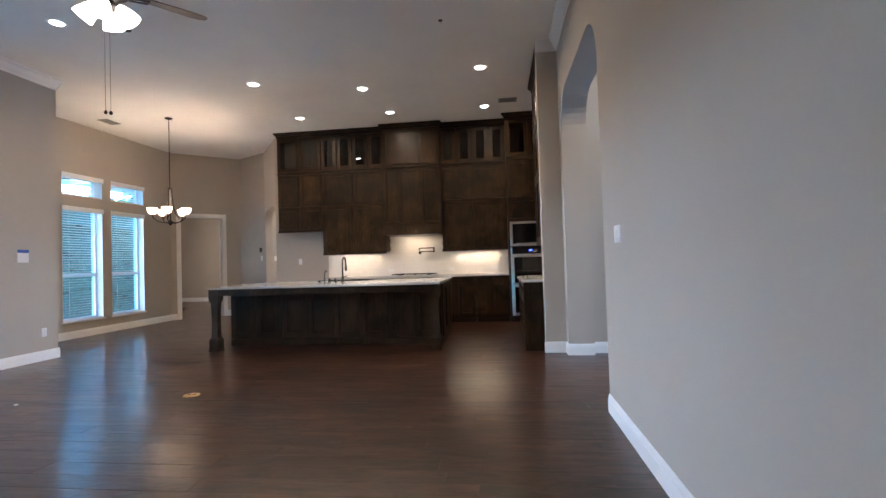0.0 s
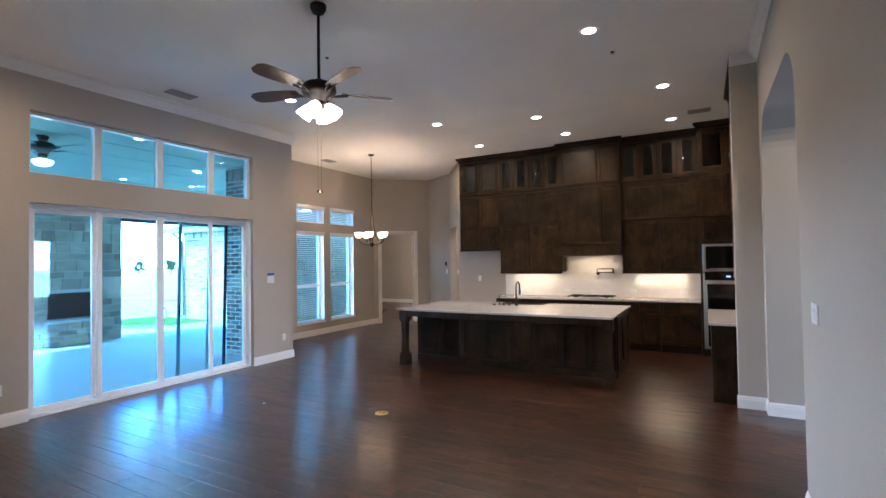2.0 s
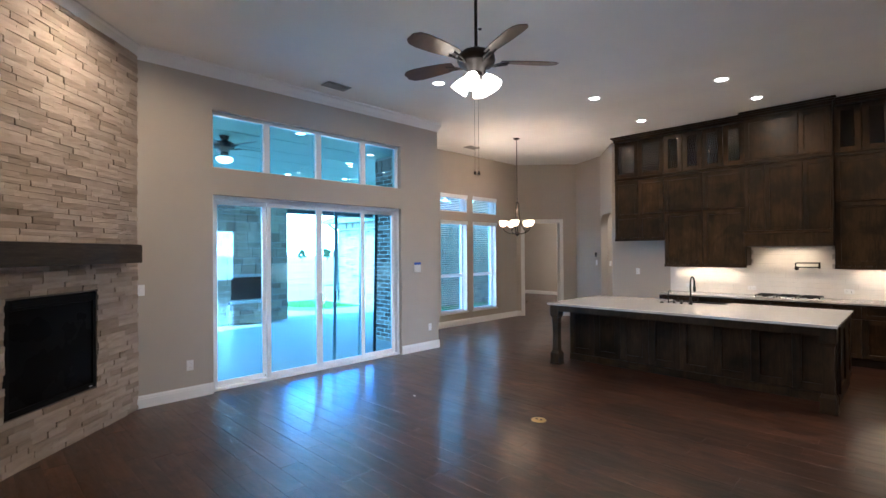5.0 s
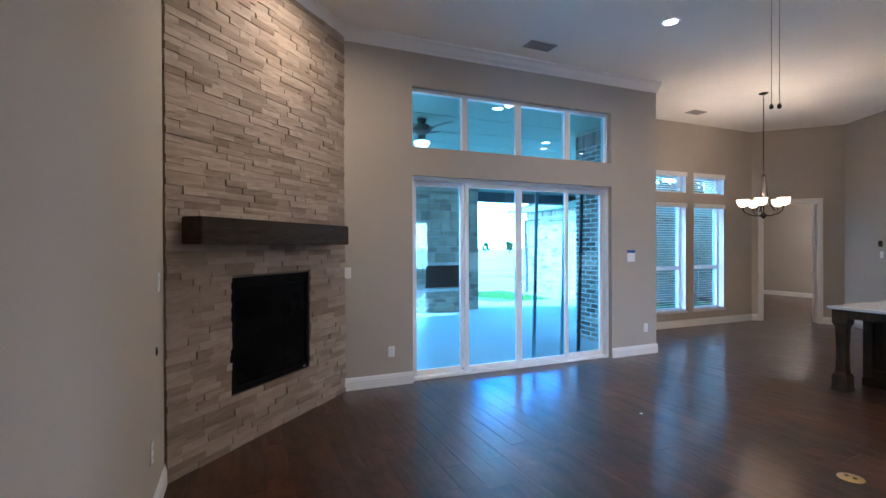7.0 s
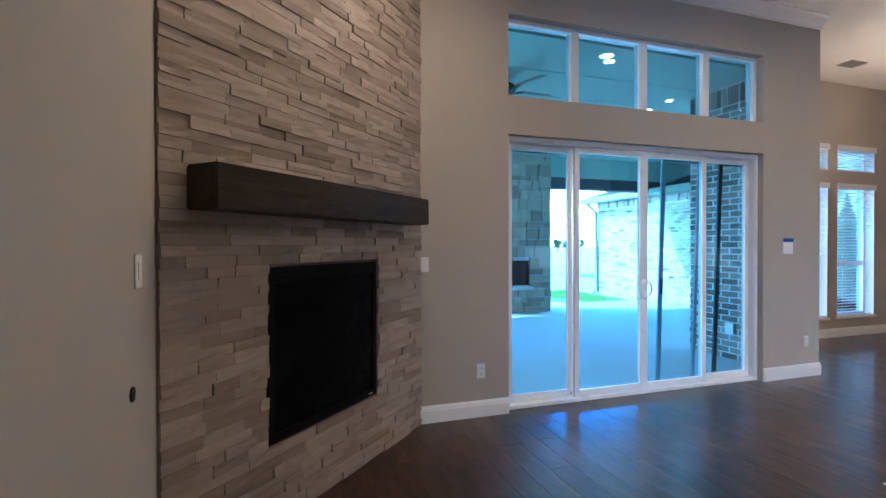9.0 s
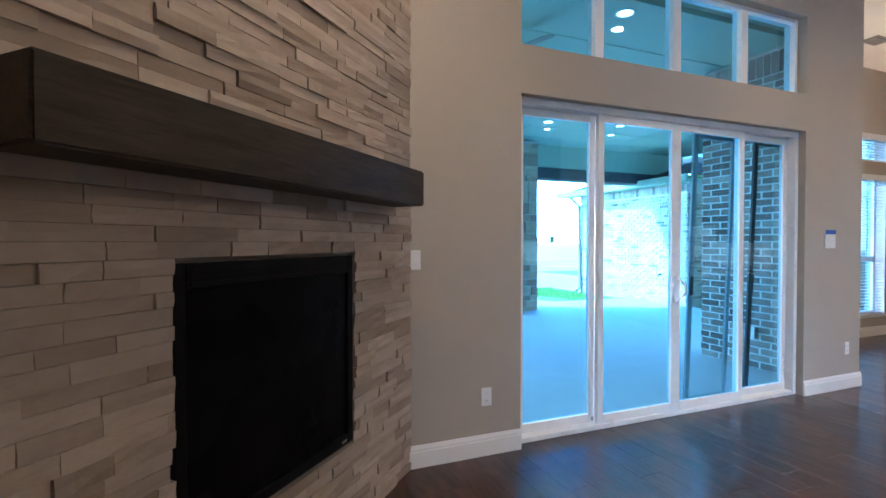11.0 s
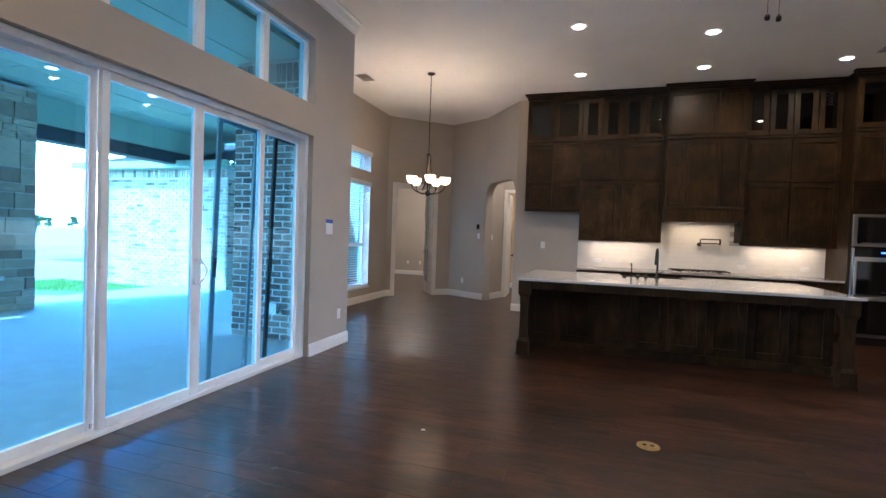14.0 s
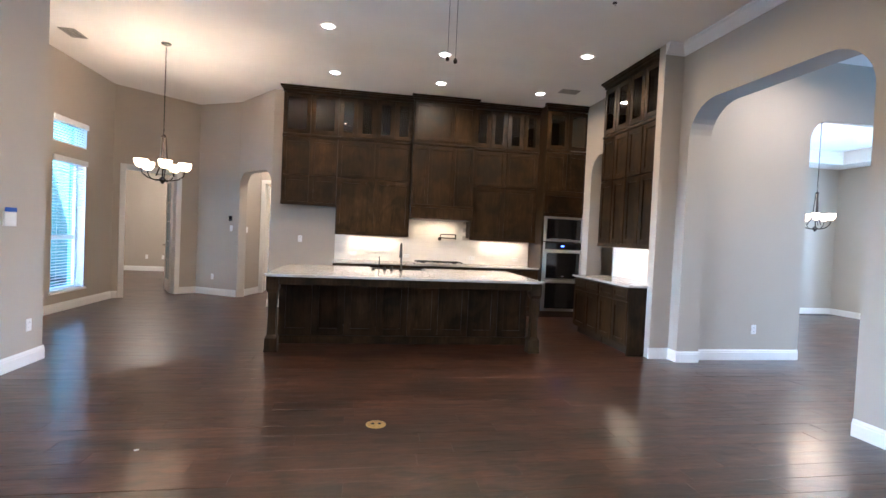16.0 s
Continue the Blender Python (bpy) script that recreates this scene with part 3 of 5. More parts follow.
# sliding glass door and its transom
SL_X = -6.13
slider = thing("sliding_door", pose(SL_X, 2.51, 0, 0, 0, 90), "white vinyl four-panel sliding glass door, closed", "door")
slider["kind"] = "structure"
slider.name = "door_1"
EDGES = [0.0, 0.72, 1.495, 2.275, 2.965]
part("frame", boxes((0, 0.045, -0.07, 0.07, 0.0, 2.405), (2.92, 2.965, -0.07, 0.07, 0.0, 2.405), (0.045, 2.92, -0.07, 0.07, 2.355, 2.405), (0.045, 2.92, -0.07, 0.07, 0.0, 0.035), bevel=0.003), VINYL, slider, "white vinyl door frame")
for k in range(4):
    a, b = EDGES[k] + (0.045 if k == 0 else -0.005), EDGES[k + 1] - (0.045 if k == 3 else -0.005)
    y = -0.03 if k in (1, 2) else 0.02
    wl = 0.052
    pan = part("panel", boxes((a, a + wl, y - 0.02, y + 0.02, 0.036, 2.354), (b - wl, b, y - 0.02, y + 0.02, 0.036, 2.354), (a + wl, b - wl, y - 0.02, y + 0.02, 2.30, 2.354), (a + wl, b - wl, y - 0.02, y + 0.02, 0.036, 0.10), bevel=0.003), VINYL, slider)
    g = part("pane", boxes((a + wl, b - wl, y - 0.004, y + 0.004, 0.10, 2.30)), PANE, pan, "clear glass tinted blue as if by daylight")
    g.visible_shadow = False
    if k in (1, 2):
        hx = b - 0.02 if k == 1 else a + 0.02
        sgn = -1 if k == 1 else 1
        pts = [(hx + sgn * 0.055 * math.sin(math.pi * i / 10), -0.052 - 0.03 * math.sin(math.pi * i / 10), 1.02 + 0.2 * i / 10 - 0.1) for i in range(11)]
        part("handle", tube(bmesh.new(), pts, 0.009), VINYL, pan, "white D-shaped pull handle")
    if k == 0:
        part("lock_bolt", boxes((b - 0.03, b - 0.015, y - 0.03, y - 0.02, 0.05, 0.08)), STEEL, pan, "small metal floor bolt")
MESH = glass("screen_mesh", (0.95, 0.96, 0.96), -0.034)
for a, b, mat in ((1.84, 2.35, SCREEN_FRAME), (2.60, 3.12, BLACK_METAL)):
    # the loose screens lean against the outside of the door
    sc = thing("screen_door", pose(SL_X - 0.175, 2.51, -0.05, 0, 0, 90) @ pose(0, 0, 0, 2.0, 0, 0), "grey framed insect screen leaning against the sliding door outside" if a < 2 else "black framed insect screen leaning against the sliding door outside", "screen door", "loose screen doors")
    part("screen_frame", boxes((a, a + 0.05, -0.012, 0.012, 0.0, 2.40), (b - 0.04, b, -0.012, 0.012, 0.0, 2.40), (a + 0.05, b - 0.04, -0.012, 0.012, 2.35, 2.40), (a + 0.05, b - 0.04, -0.012, 0.012, 0.0, 0.08), bevel=0.003), mat, sc)
    part("latch", boxes((a + 0.012, a + 0.035, -0.03, -0.012, 0.99, 1.16), bevel=0.003), DARK_PLASTIC, sc, "black latch")
    sm = part("mesh", boxes((a + 0.05, b - 0.04, -0.001, 0.001, 0.08, 2.35)), MESH, sc, "fine grey insect mesh")
    sm.visible_shadow = False
solid("door_sill", boxes((-6.2, -6.065, 2.51, 5.475, -0.05, 0.004)), VINYL, "white door sill", "sill", kind="structure")

transom = thing("window_1", pose(SL_X, 2.51, 0, 0, 0, 90), "white framed four-light transom window", "window")
transom["kind"] = "structure"
part("window_frame", boxes((0, 0.035, -0.05, 0.05, 2.735, 3.435), (2.93, 2.965, -0.05, 0.05, 2.735, 3.435), (0.035, 2.93, -0.05, 0.05, 3.40, 3.435), (0.035, 2.93, -0.05, 0.05, 2.735, 2.755), *[(e - 0.04, e + 0.04, -0.045, 0.045, 2.755, 3.40) for e in EDGES[1:4]], bevel=0.003), VINYL, transom)
for k in range(4):
    g = part("pane", boxes((EDGES[k] + 0.037, EDGES[k + 1] - 0.037, -0.004, 0.004, 2.757, 3.398)), PANE, transom, "clear glass tinted blue as if by daylight")
    g.visible_shadow = False


# glowing ring added all round the horizon to strengthen the door's floor reflection
hz_v, hz_f = [], []
for k in range(48):
    a = 2 * math.pi * k / 48
    hz_v += [(400 * math.cos(a), 400 * math.sin(a), -0.13), (400 * math.cos(a), 400 * math.sin(a), 60)]
    q = 2 * ((k + 1) % 48)
    hz_f.append((2 * k, q, q + 1, 2 * k + 1))
me = bpy.data.meshes.new("backdrop")
me.from_pydata(hz_v, [], hz_f)
me.materials.append(glowing("horizon_glow_ring", (0.88, 0.94, 1.0), 13.0))
tagged(new("backdrop", me), "pale glowing ring added along the horizon to brighten the daylight", "backdrop", kind="structure")


# nook windows with blinds
def nook_window(n, y0, y1, z0, z1, hung):
    w = y1 - y0
    ob = thing(f"window_{n}", pose(-7.525, y0, 0, 0, 0, 90), "white framed window with open horizontal blinds" if hung else "white framed transom window with closed blinds", "window")
    ob["kind"] = "structure"
    f = 0.045
    part("window_frame", boxes((0, f, 0.02, 0.10, z0, z1), (w - f, w, 0.02, 0.10, z0, z1), (f, w - f, 0.02, 0.10, z1 - f, z1), (f, w - f, 0.02, 0.10, z0, z0 + f), bevel=0.003), VINYL, ob)
    part("jamb_liner", boxes((0, 0.006, -0.105, 0.02, z0, z1), (w - 0.006, w, -0.105, 0.02, z0, z1), (0.006, w - 0.006, -0.105, 0.02, z1 - 0.006, z1), (0.006, w - 0.006, -0.105, 0.02, z0, z0 + 0.006)), TRIM, ob, "white painted reveal")
    panes = [(z0 + f, z1 - f)]
    if hung:
        mid = z0 + 0.40 * (z1 - z0)
        part("meeting_rail", boxes((f, w - f, 0.03, 0.09, mid - 0.035, mid + 0.035), bevel=0.003), VINYL, ob)
        panes = [(z0 + f, mid - 0.035), (mid + 0.035, z1 - f)]
        part("window_sill", boxes((-0.03, w + 0.03, -0.135, -0.106, z0 - 0.03, z0 + 0.004), bevel=0.004), TRIM, ob, "white painted sill")
    for a, b in panes:
        g = part("pane", boxes((f, w - f, 0.06, 0.068, a, b)), PANE, ob, "clear glass tinted blue as if by daylight")
        g.visible_shadow = False
    bl = thing("window_blind", pose(-7.455, y0, 0, 0, 0, 90), "white horizontal slat blind hanging in the nook window", "blind", "nook window blinds")
    part("head_rail", boxes((0.008, w - 0.008, -0.03, 0.025, z1 - 0.06, z1 - 0.007), bevel=0.004), BLIND, bl)
    part("valance", boxes((-0.012, w + 0.012, -0.062, -0.040, z1 - 0.075, z1 + 0.012), bevel=0.005), BLIND, bl, "white moulded valance")
    slat = None
    step = 0.046 if hung else 0.040
    z = z1 - 0.085
    while z > z0 + 0.035:
        if slat is None:
            bm = bmesh.new()
            box(bm, 0.025, w - 0.025, -0.024, 0.024, -0.0014, 0.0014)
            bmesh.ops.rotate(bm, verts=bm.verts, cent=(0, 0, 0), matrix=Matrix.Rotation(radians(-3 if hung else 38), 3, "X"))
            slat = mesh_of("slat", bm, BLIND)
        o = new("slat", slat)
        o.parent = bl
        o.location = (0, -0.003, z)
        z -= step
    part("bottom_rail", boxes((0.025, w - 0.025, -0.024, 0.018, z0 + 0.008, z0 + 0.028), bevel=0.003), BLIND, bl)
    for cx in (0.14, w - 0.14):
        part("ladder_cord", tube(bmesh.new(), [(cx, -0.029, z0 + 0.012), (cx, -0.029, z1 - 0.07)], 0.0016, 5), BLIND, bl)


n = 2
for y0, y1 in ((7.79, 8.66), (8.87, 9.74)):
    nook_window(n, y0, y1, 0.31, 2.39, True)
    nook_window(n + 1, y0, y1, 2.60, 2.99, False)
    n += 2
g = solid("window_7", boxes((8.36, 8.38, 4.1, 5.5, 0.0, 2.5)), PANE, "clear glazed front entrance panel", "window", kind="structure")
g.visible_shadow = False
g = solid("window_6", boxes((8.25, 8.27, 6.92, 8.52, 0.6, 2.6)), PANE, "clear dining room window pane", "window", kind="structure")
g.visible_shadow = False


# study door: casing and an open French door leaf
def casing(name, p0, p1, s0, s1, top, w=0.085, t=0.02):
    m, _ = frame_of(p0, p1)
    bm = boxes((s0 - w, s0, 0, t, 0, top + w), (s1, s1 + w, 0, t, 0, top + w), (s0, s1, 0, t, top, top + w), (s0 - 0.004, s0 + 0.012, -0.16, t - 0.006, 0, top), (s1 - 0.012, s1 + 0.004, -0.16, t - 0.006, 0, top), (s0 + 0.012, s1 - 0.012, -0.16, t - 0.006, top - 0.012, top + 0.004), bevel=0.003)
    return solid(name, bm, TRIM, "white painted door casing", "casing", kind="structure", m=m)


casing("trim_study_door", NK1, NK0, 0.43, 1.36, 2.44)
casing("trim_hall_door", (-3.4, 11.92), HALL, 0.85, 1.60, 2.42, 0.07)
m, _ = frame_of(NK1, NK0)
leaf = thing("door_2", m @ pose(0.455, -0.15, 0, 0, 0, -107), "white French door standing open into the study", "door")
leaf["kind"] = "structure"
LW, LH = 0.88, 2.42
part("stile", boxes((0, 0.11, -0.02, 0.02, 0.012, LH), bevel=0.003), TRIM, leaf)
part("stile", boxes((LW - 0.11, LW, -0.02, 0.02, 0.012, LH), bevel=0.003), TRIM, leaf)
part("rail", boxes((0.11, LW - 0.11, -0.02, 0.02, 0.012, 0.25), bevel=0.003), TRIM, leaf)
part("rail", boxes((0.11, LW - 0.11, -0.02, 0.02, LH - 0.12, LH), bevel=0.003), TRIM, leaf)
for k in range(1, 5):
    z = 0.25 + k * (LH - 0.37) / 5
    part("muntin", boxes((0.11, LW - 0.11, -0.016, 0.016, z - 0.012, z + 0.012)), TRIM, leaf)
part("muntin", boxes((LW / 2 - 0.012, LW / 2 + 0.012, -0.0155, 0.0155, 0.25, LH - 0.12)), TRIM, leaf)
part("pane", boxes((0.11, LW - 0.11, -0.003, 0.003, 0.25, LH - 0.12)), PANE, leaf, "clear glass tinted blue as if by daylight")
for sgn in (-1, 1):
    hd = bmesh.new()
    tube(hd, [(LW - 0.06, sgn * 0.02, 0.97), (LW - 0.06, sgn * 0.065, 0.97), (LW - 0.16, sgn * 0.065, 0.97)], 0.009)
    part("handle", hd, BRONZE, leaf, "dark bronze lever handle")
m, _ = frame_of((-3.4, 11.92), HALL)
leaf = thing("door_3", m @ pose(1.585, -0.13, 0, 0, 0, -86), "white panel door standing open at the hall", "door")
leaf["kind"] = "structure"
part("slab", boxes((0, 0.72, -0.018, 0.018, 0.012, 2.40), bevel=0.003), TRIM, leaf)
kn = bmesh.new()
lathe(kn, [(0.0, 0), (0.012, 0), (0.012, 0.03), (0.027, 0.04), (0.027, 0.06), (0.0, 0.066)], seg=12)
bmesh.ops.rotate(kn, verts=kn.verts, cent=(0, 0, 0), matrix=Matrix.Rotation(radians(90), 3, "X"))
bmesh.ops.translate(kn, verts=kn.verts, vec=(0.65, -0.018, 0.95))
part("knob", kn, BRONZE, leaf, "dark bronze knob")


# ---- stacked stone fireplace ----
fm, FLEN = frame_of(FA, FB)
fire = thing("fireplace", fm, "pale grey stacked ledge stone corner fireplace with black firebox", "fireplace")
FB0, FB1, FZ0, FZ1 = 0.61, 1.585, 0.425, 1.34
part("backing", boxes((0.0, FB0, 0.0, 0.012, 0, CEIL - 0.002), (FB1, FLEN, 0.0, 0.012, 0, CEIL - 0.002), (FB0, FB1, 0, 0.012, 0, FZ0), (FB0, FB1, 0, 0.012, FZ1, CEIL - 0.002)), STONE_GAP, fire, "dark recessed joints")
insert = part("firebox", boxes((FB0 + 0.004, FB1 - 0.004, 0.0, 0.004, FZ0 + 0.004, FZ1 - 0.004)), FIREBOX_BLACK, fire, "black metal firebox")
for r in ((FB0 + 0.004, FB0 + 0.045, 0.005, 0.03, FZ0 + 0.004, FZ1 - 0.004), (FB1 - 0.045, FB1 - 0.004, 0.005, 0.03, FZ0 + 0.004, FZ1 - 0.004), (FB0 + 0.045, FB1 - 0.045, 0.005, 0.03, FZ1 - 0.085, FZ1 - 0.004), (FB0 + 0.045, FB1 - 0.045, 0.005, 0.03, FZ0 + 0.004, FZ0 + 0.05)):
    part("face_strip", boxes(r, bevel=0.003), FIREBOX_BLACK, insert, "black metal face strip")
part("louvre", boxes(*[(FB0 + 0.06, FB1 - 0.06, 0.031, 0.035, FZ1 - 0.075 + 0.02 * k, FZ1 - 0.064 + 0.02 * k) for k in range(3)]), FIREBOX_BLACK, insert, "black louvre strip")
part("glass_front", boxes((FB0 + 0.047, FB1 - 0.047, 0.012, 0.016, FZ0 + 0.052, FZ1 - 0.087)), FIRE_GLASS, insert, "dark fire glass")
part("badge", boxes((FB0 + 0.06, FB0 + 0.10, 0.031, 0.033, FZ0 + 0.02, FZ0 + 0.03)), STEEL, insert, "small metal badge")
# narrow dark line down the south edge of the stonework
part("edge_strip", boxes((FLEN - 0.005, FLEN - 0.001, 0.012, 0.02, 0, CEIL - 0.14)), BRONZE, fire, "thin dark strip along the stonework's edge")
mantel = thing("mantel_beam", fm, "dark stained solid wood mantel beam", "mantel")
bm = boxes((0.225, 2.045, 0.05, 0.235, 1.598, 1.786))
bmesh.ops.subdivide_edges(bm, edges=[e for e in bm.edges if e.calc_length() > 1], cuts=14)
bmesh.ops.bevel(bm, geom=[e for e in bm.edges if e.is_manifold and e.calc_face_angle(0) > 0.5], offset=0.007, segments=2, affect="EDGES")
part("beam", bm, MANTEL, mantel)


# ---- kitchen ----
def shaker(x0, x1, z0, z1, y, rail=0.065, gap=0.0045):
    """A framed door or drawer front with a sunken panel; its face looks towards -y."""
    bm = bmesh.new()
    x0, x1, z0, z1 = x0 + gap, x1 - gap, z0 + gap, z1 - gap
    t = 0.022
    box(bm, x0, x0 + rail, y - t, y, z0, z1, bevel=0.002)
    box(bm, x1 - rail, x1, y - t, y, z0, z1, bevel=0.002)
    box(bm, x0 + rail, x1 - rail, y - t, y, z1 - rail, z1, bevel=0.002)
    box(bm, x0 + rail, x1 - rail, y - t, y, z0, z0 + rail, bevel=0.002)
    box(bm, x0 + rail - 0.001, x1 - rail + 0.001, y - 0.005, y - 0.001, z0 + rail - 0.001, z1 - rail + 0.001)
    return bm


def glass_door(parent, x0, x1, z0, z1, y, rail=0.07):
    bm = bmesh.new()
    g, t = 0.002, 0.02
    x0, x1, z0, z1 = x0 + g, x1 - g, z0 + g, z1 - g
    for r in ((x0, x0 + rail, y - t, y, z0, z1), (x1 - rail, x1, y - t, y, z0, z1), (x0 + rail, x1 - rail, y - t, y, z1 - rail, z1), (x0 + rail, x1 - rail, y - t, y, z0, z0 + rail)):
        box(bm, *r, bevel=0.002)
    d = part("glass_door", bm, CABINET, parent, "dark stained wooden door with a glass pane")
    part("pane", boxes((x0 + rail - 0.003, x1 - rail + 0.003, y - 0.010, y - 0.006, z0 + rail - 0.003, z1 - rail + 0.003)), CABINET_PANE, d, "clear glass tinted to dim the cabinet inside")


def crown_lip(parent, x0, x1, depth, left=True, right=True):
    bm = bmesh.new()
    for k, (out, a, b) in enumerate(((0.012, CEIL - 0.105, CEIL - 0.06), (0.032, CEIL - 0.06, CEIL - 0.032), (0.055, CEIL - 0.032, CEIL - 0.001))):
        box(bm, x0 - (out if left else 0), x1 + (out if right else 0), -depth - out, -depth + 0.03, a, b, bevel=0.004)
    part("crown", bm, CABINET, parent, "dark stained crown moulding")


def carcass(x0, x1, depth, z0, z1, hollow_from=None):
    """A cabinet body; above hollow_from it is an open box behind glass doors."""
    bm = bmesh.new()
    if hollow_from is None:
        box(bm, x0, x1, -depth, 0, z0, z1)
    else:
        box(bm, x0, x1, -depth, 0, z0, hollow_from)
        box(bm, x0, x0 + 0.018, -depth, 0, hollow_from, z1)
        box(bm, x1 - 0.018, x1, -depth, 0, hollow_from, z1)
        box(bm, x0 + 0.018, x1 - 0.018, -0.012, 0, hollow_from, z1)
        box(bm, x0 + 0.018, x1 - 0.018, -depth, 0, z1 - 0.09, z1)
    return bm


TOPZ = CEIL - 0.002
GZ0, GZ1 = 3.10, 3.83
MZ = 2.39


def upper(m, w, depth, z0, label, rows, crown_ends=(True, True), glazed=2):
    """A stacked wall cabinet, two doors wide: glass fronted doors above, two tiers of panel doors below."""
    ob = thing("wall_cabinet", m, label, "cabinet", "stacked kitchen wall cabinets")
    part("body", carcass(0, w, depth - 0.02, z0, TOPZ, GZ0), CABINET, ob)
    y = -(depth - 0.02)
    for k in range(2):
        a, b = w / 2 * k + 0.006, w / 2 * (k + 1) - 0.006
        for za, zb in rows:
            part("door", shaker(a, b, za, zb, y - 0.001), CABINET, ob)
    for k in range(glazed):
        glass_door(ob, w / glazed * k + 0.005, w / glazed * (k + 1) - 0.005, GZ0 + 0.03, GZ1, y - 0.001, 0.07 if glazed == 2 else 0.075)
    part("divider_rail", boxes((-0.002, w + 0.002, y - 0.034, y, GZ0 - 0.03, GZ0 + 0.015), bevel=0.006), CABINET, ob, "moulded rail")
    part("light_rail", boxes((-0.001, w + 0.001, y - 0.026, y + 0.01, z0 - 0.035, z0 + 0.012), bevel=0.004), CABINET, ob, "moulded light rail")
    crown_lip(ob, 0, w, depth, *crown_ends)
    return ob


YW = 9.98
LAB = "dark stained stacked wall cabinet with glass upper doors"
upper(pose(-4.285, YW, 0), 0.955, 0.345, 1.91, "dark brown stained wall cabinet over the empty refrigerator space", [(1.93, MZ - 0.01), (MZ + 0.01, GZ0 - 0.04)], crown_ends=(True, False))
upper(pose(-3.328, YW, 0), 1.325, 0.345, 1.42, LAB + " beside the hood", [(1.44, MZ - 0.01), (MZ + 0.01, GZ0 - 0.04)], crown_ends=(False, False), glazed=4)
upper(pose(-0.855, YW, 0), 1.29, 0.345, 1.42, LAB + " near the oven", [(1.44, MZ - 0.01), (MZ + 0.01, GZ0 - 0.04)], crown_ends=(False, False), glazed=4)

hood = thing("range_hood", pose(-2.0, YW, 0), "dark stained panelled wooden range hood cabinet above the cooktop", "range hood")
HW, HD = 1.142, 0.50
part("body", boxes((0, HW, -HD + 0.02, 0, 1.90, TOPZ)), CABINET, hood)
for a, b in ((0.02, 0.30), (0.30, 0.79), (0.79, HW - 0.02)):
    part("panel", shaker(a, b, 1.99, 3.05, -HD + 0.019, 0.055), CABINET, hood)
for a, b in ((0.02, 0.74), (0.74, HW - 0.02)):
    part("panel", shaker(a, b, 3.14, GZ1, -HD + 0.019, 0.06), CABINET, hood)
part("shelf_moulding", boxes((-0.006, HW + 0.006, -HD - 0.03, -HD + 0.03, 1.945, 1.985), bevel=0.006), CABINET, hood)
part("divider_rail", boxes((-0.004, HW + 0.004, -HD - 0.012, -HD + 0.03, 3.07, 3.11), bevel=0.006), CABINET, hood)
part("valance", boxes((-0.001, HW + 0.001, -HD - 0.015, -0.02, 1.74, 1.945), bevel=0.006), CABINET, hood)
part("liner", boxes((0.06, HW - 0.06, -HD + 0.04, -0.06, 1.728, 1.739)), STEEL, hood, "steel hood liner")
crown_lip(hood, 0, HW, HD)

tower = thing("oven_tower", pose(0.437, YW, 0), "tall dark stained oven cabinet with panel doors above", "cabinet")
TW, TD = 0.84, 0.70
part("body", carcass(0, TW, TD - 0.02, 0.12, TOPZ, GZ0), CABINET, tower)
part("toe_kick", boxes((0.0, TW, -TD + 0.09, 0, 0.0, 0.12)), CABINET_INSIDE, tower)
for k in range(2):
    a, b = 0.01 + k * 0.41, 0.01 + (k + 1) * 0.41
    glass_door(tower, a, b, GZ0 + 0.03, GZ1, -TD + 0.019)
    part("door", shaker(a, b, MZ - 0.03, GZ0 - 0.04, -TD + 0.019), CABINET, tower)
part("drawer", shaker(0.01, 0.83, 1.95, MZ - 0.05, -TD + 0.019), CABINET, tower)
part("divider_rail", boxes((-0.002, TW, -TD - 0.012, -TD + 0.02, GZ0 - 0.03, GZ0 + 0.015), bevel=0.006), CABINET, tower, "moulded rail")
crown_lip(tower, 0, TW, TD, True, False)
mw = thing("microwave", pose(0.437 + 0.035, YW - TD, 1.43), "built-in stainless steel microwave with a black glass door", "microwave")
part("trim_frame", boxes((0, 0.77, -0.018, 0.019, 0.0, 0.04), (0, 0.77, -0.018, 0.019, 0.42, 0.46), (0, 0.05, -0.018, 0.019, 0.04, 0.42), (0.72, 0.77, -0.018, 0.019, 0.04, 0.42), bevel=0.003), STEEL, mw)
part("door", boxes((0.052, 0.57, -0.014, 0.018, 0.042, 0.418), bevel=0.003), BLACK_GLASS, mw, "black glass door")
part("control_panel", boxes((0.572, 0.718, -0.014, 0.018, 0.042, 0.418), bevel=0.003), BLACK_GLASS, mw, "black control panel")
part("handle", boxes((0.1, 0.52, -0.035, -0.02, 0.045, 0.055), bevel=0.003), STEEL, mw, "steel lip handle")
ov = thing("double_oven", pose(0.437 + 0.035, YW - TD, 0.13), "built-in stainless steel double wall oven with black glass doors", "oven")
part("trim_frame", boxes((0, 0.03, -0.016, 0.019, 0, 1.28), (0.74, 0.77, -0.016, 0.019, 0, 1.28), (0.03, 0.74, -0.016, 0.019, 0, 0.035), bevel=0.003), STEEL, ov)
cp = part("control_panel", boxes((0.031, 0.739, -0.02, 0.018, 1.16, 1.28), bevel=0.003), BLACK_GLASS, ov, "black glass control panel")
part("clock", boxes((0.34, 0.40, -0.022, -0.0205, 1.205, 1.23)), LED, cp, "lit blue clock display")
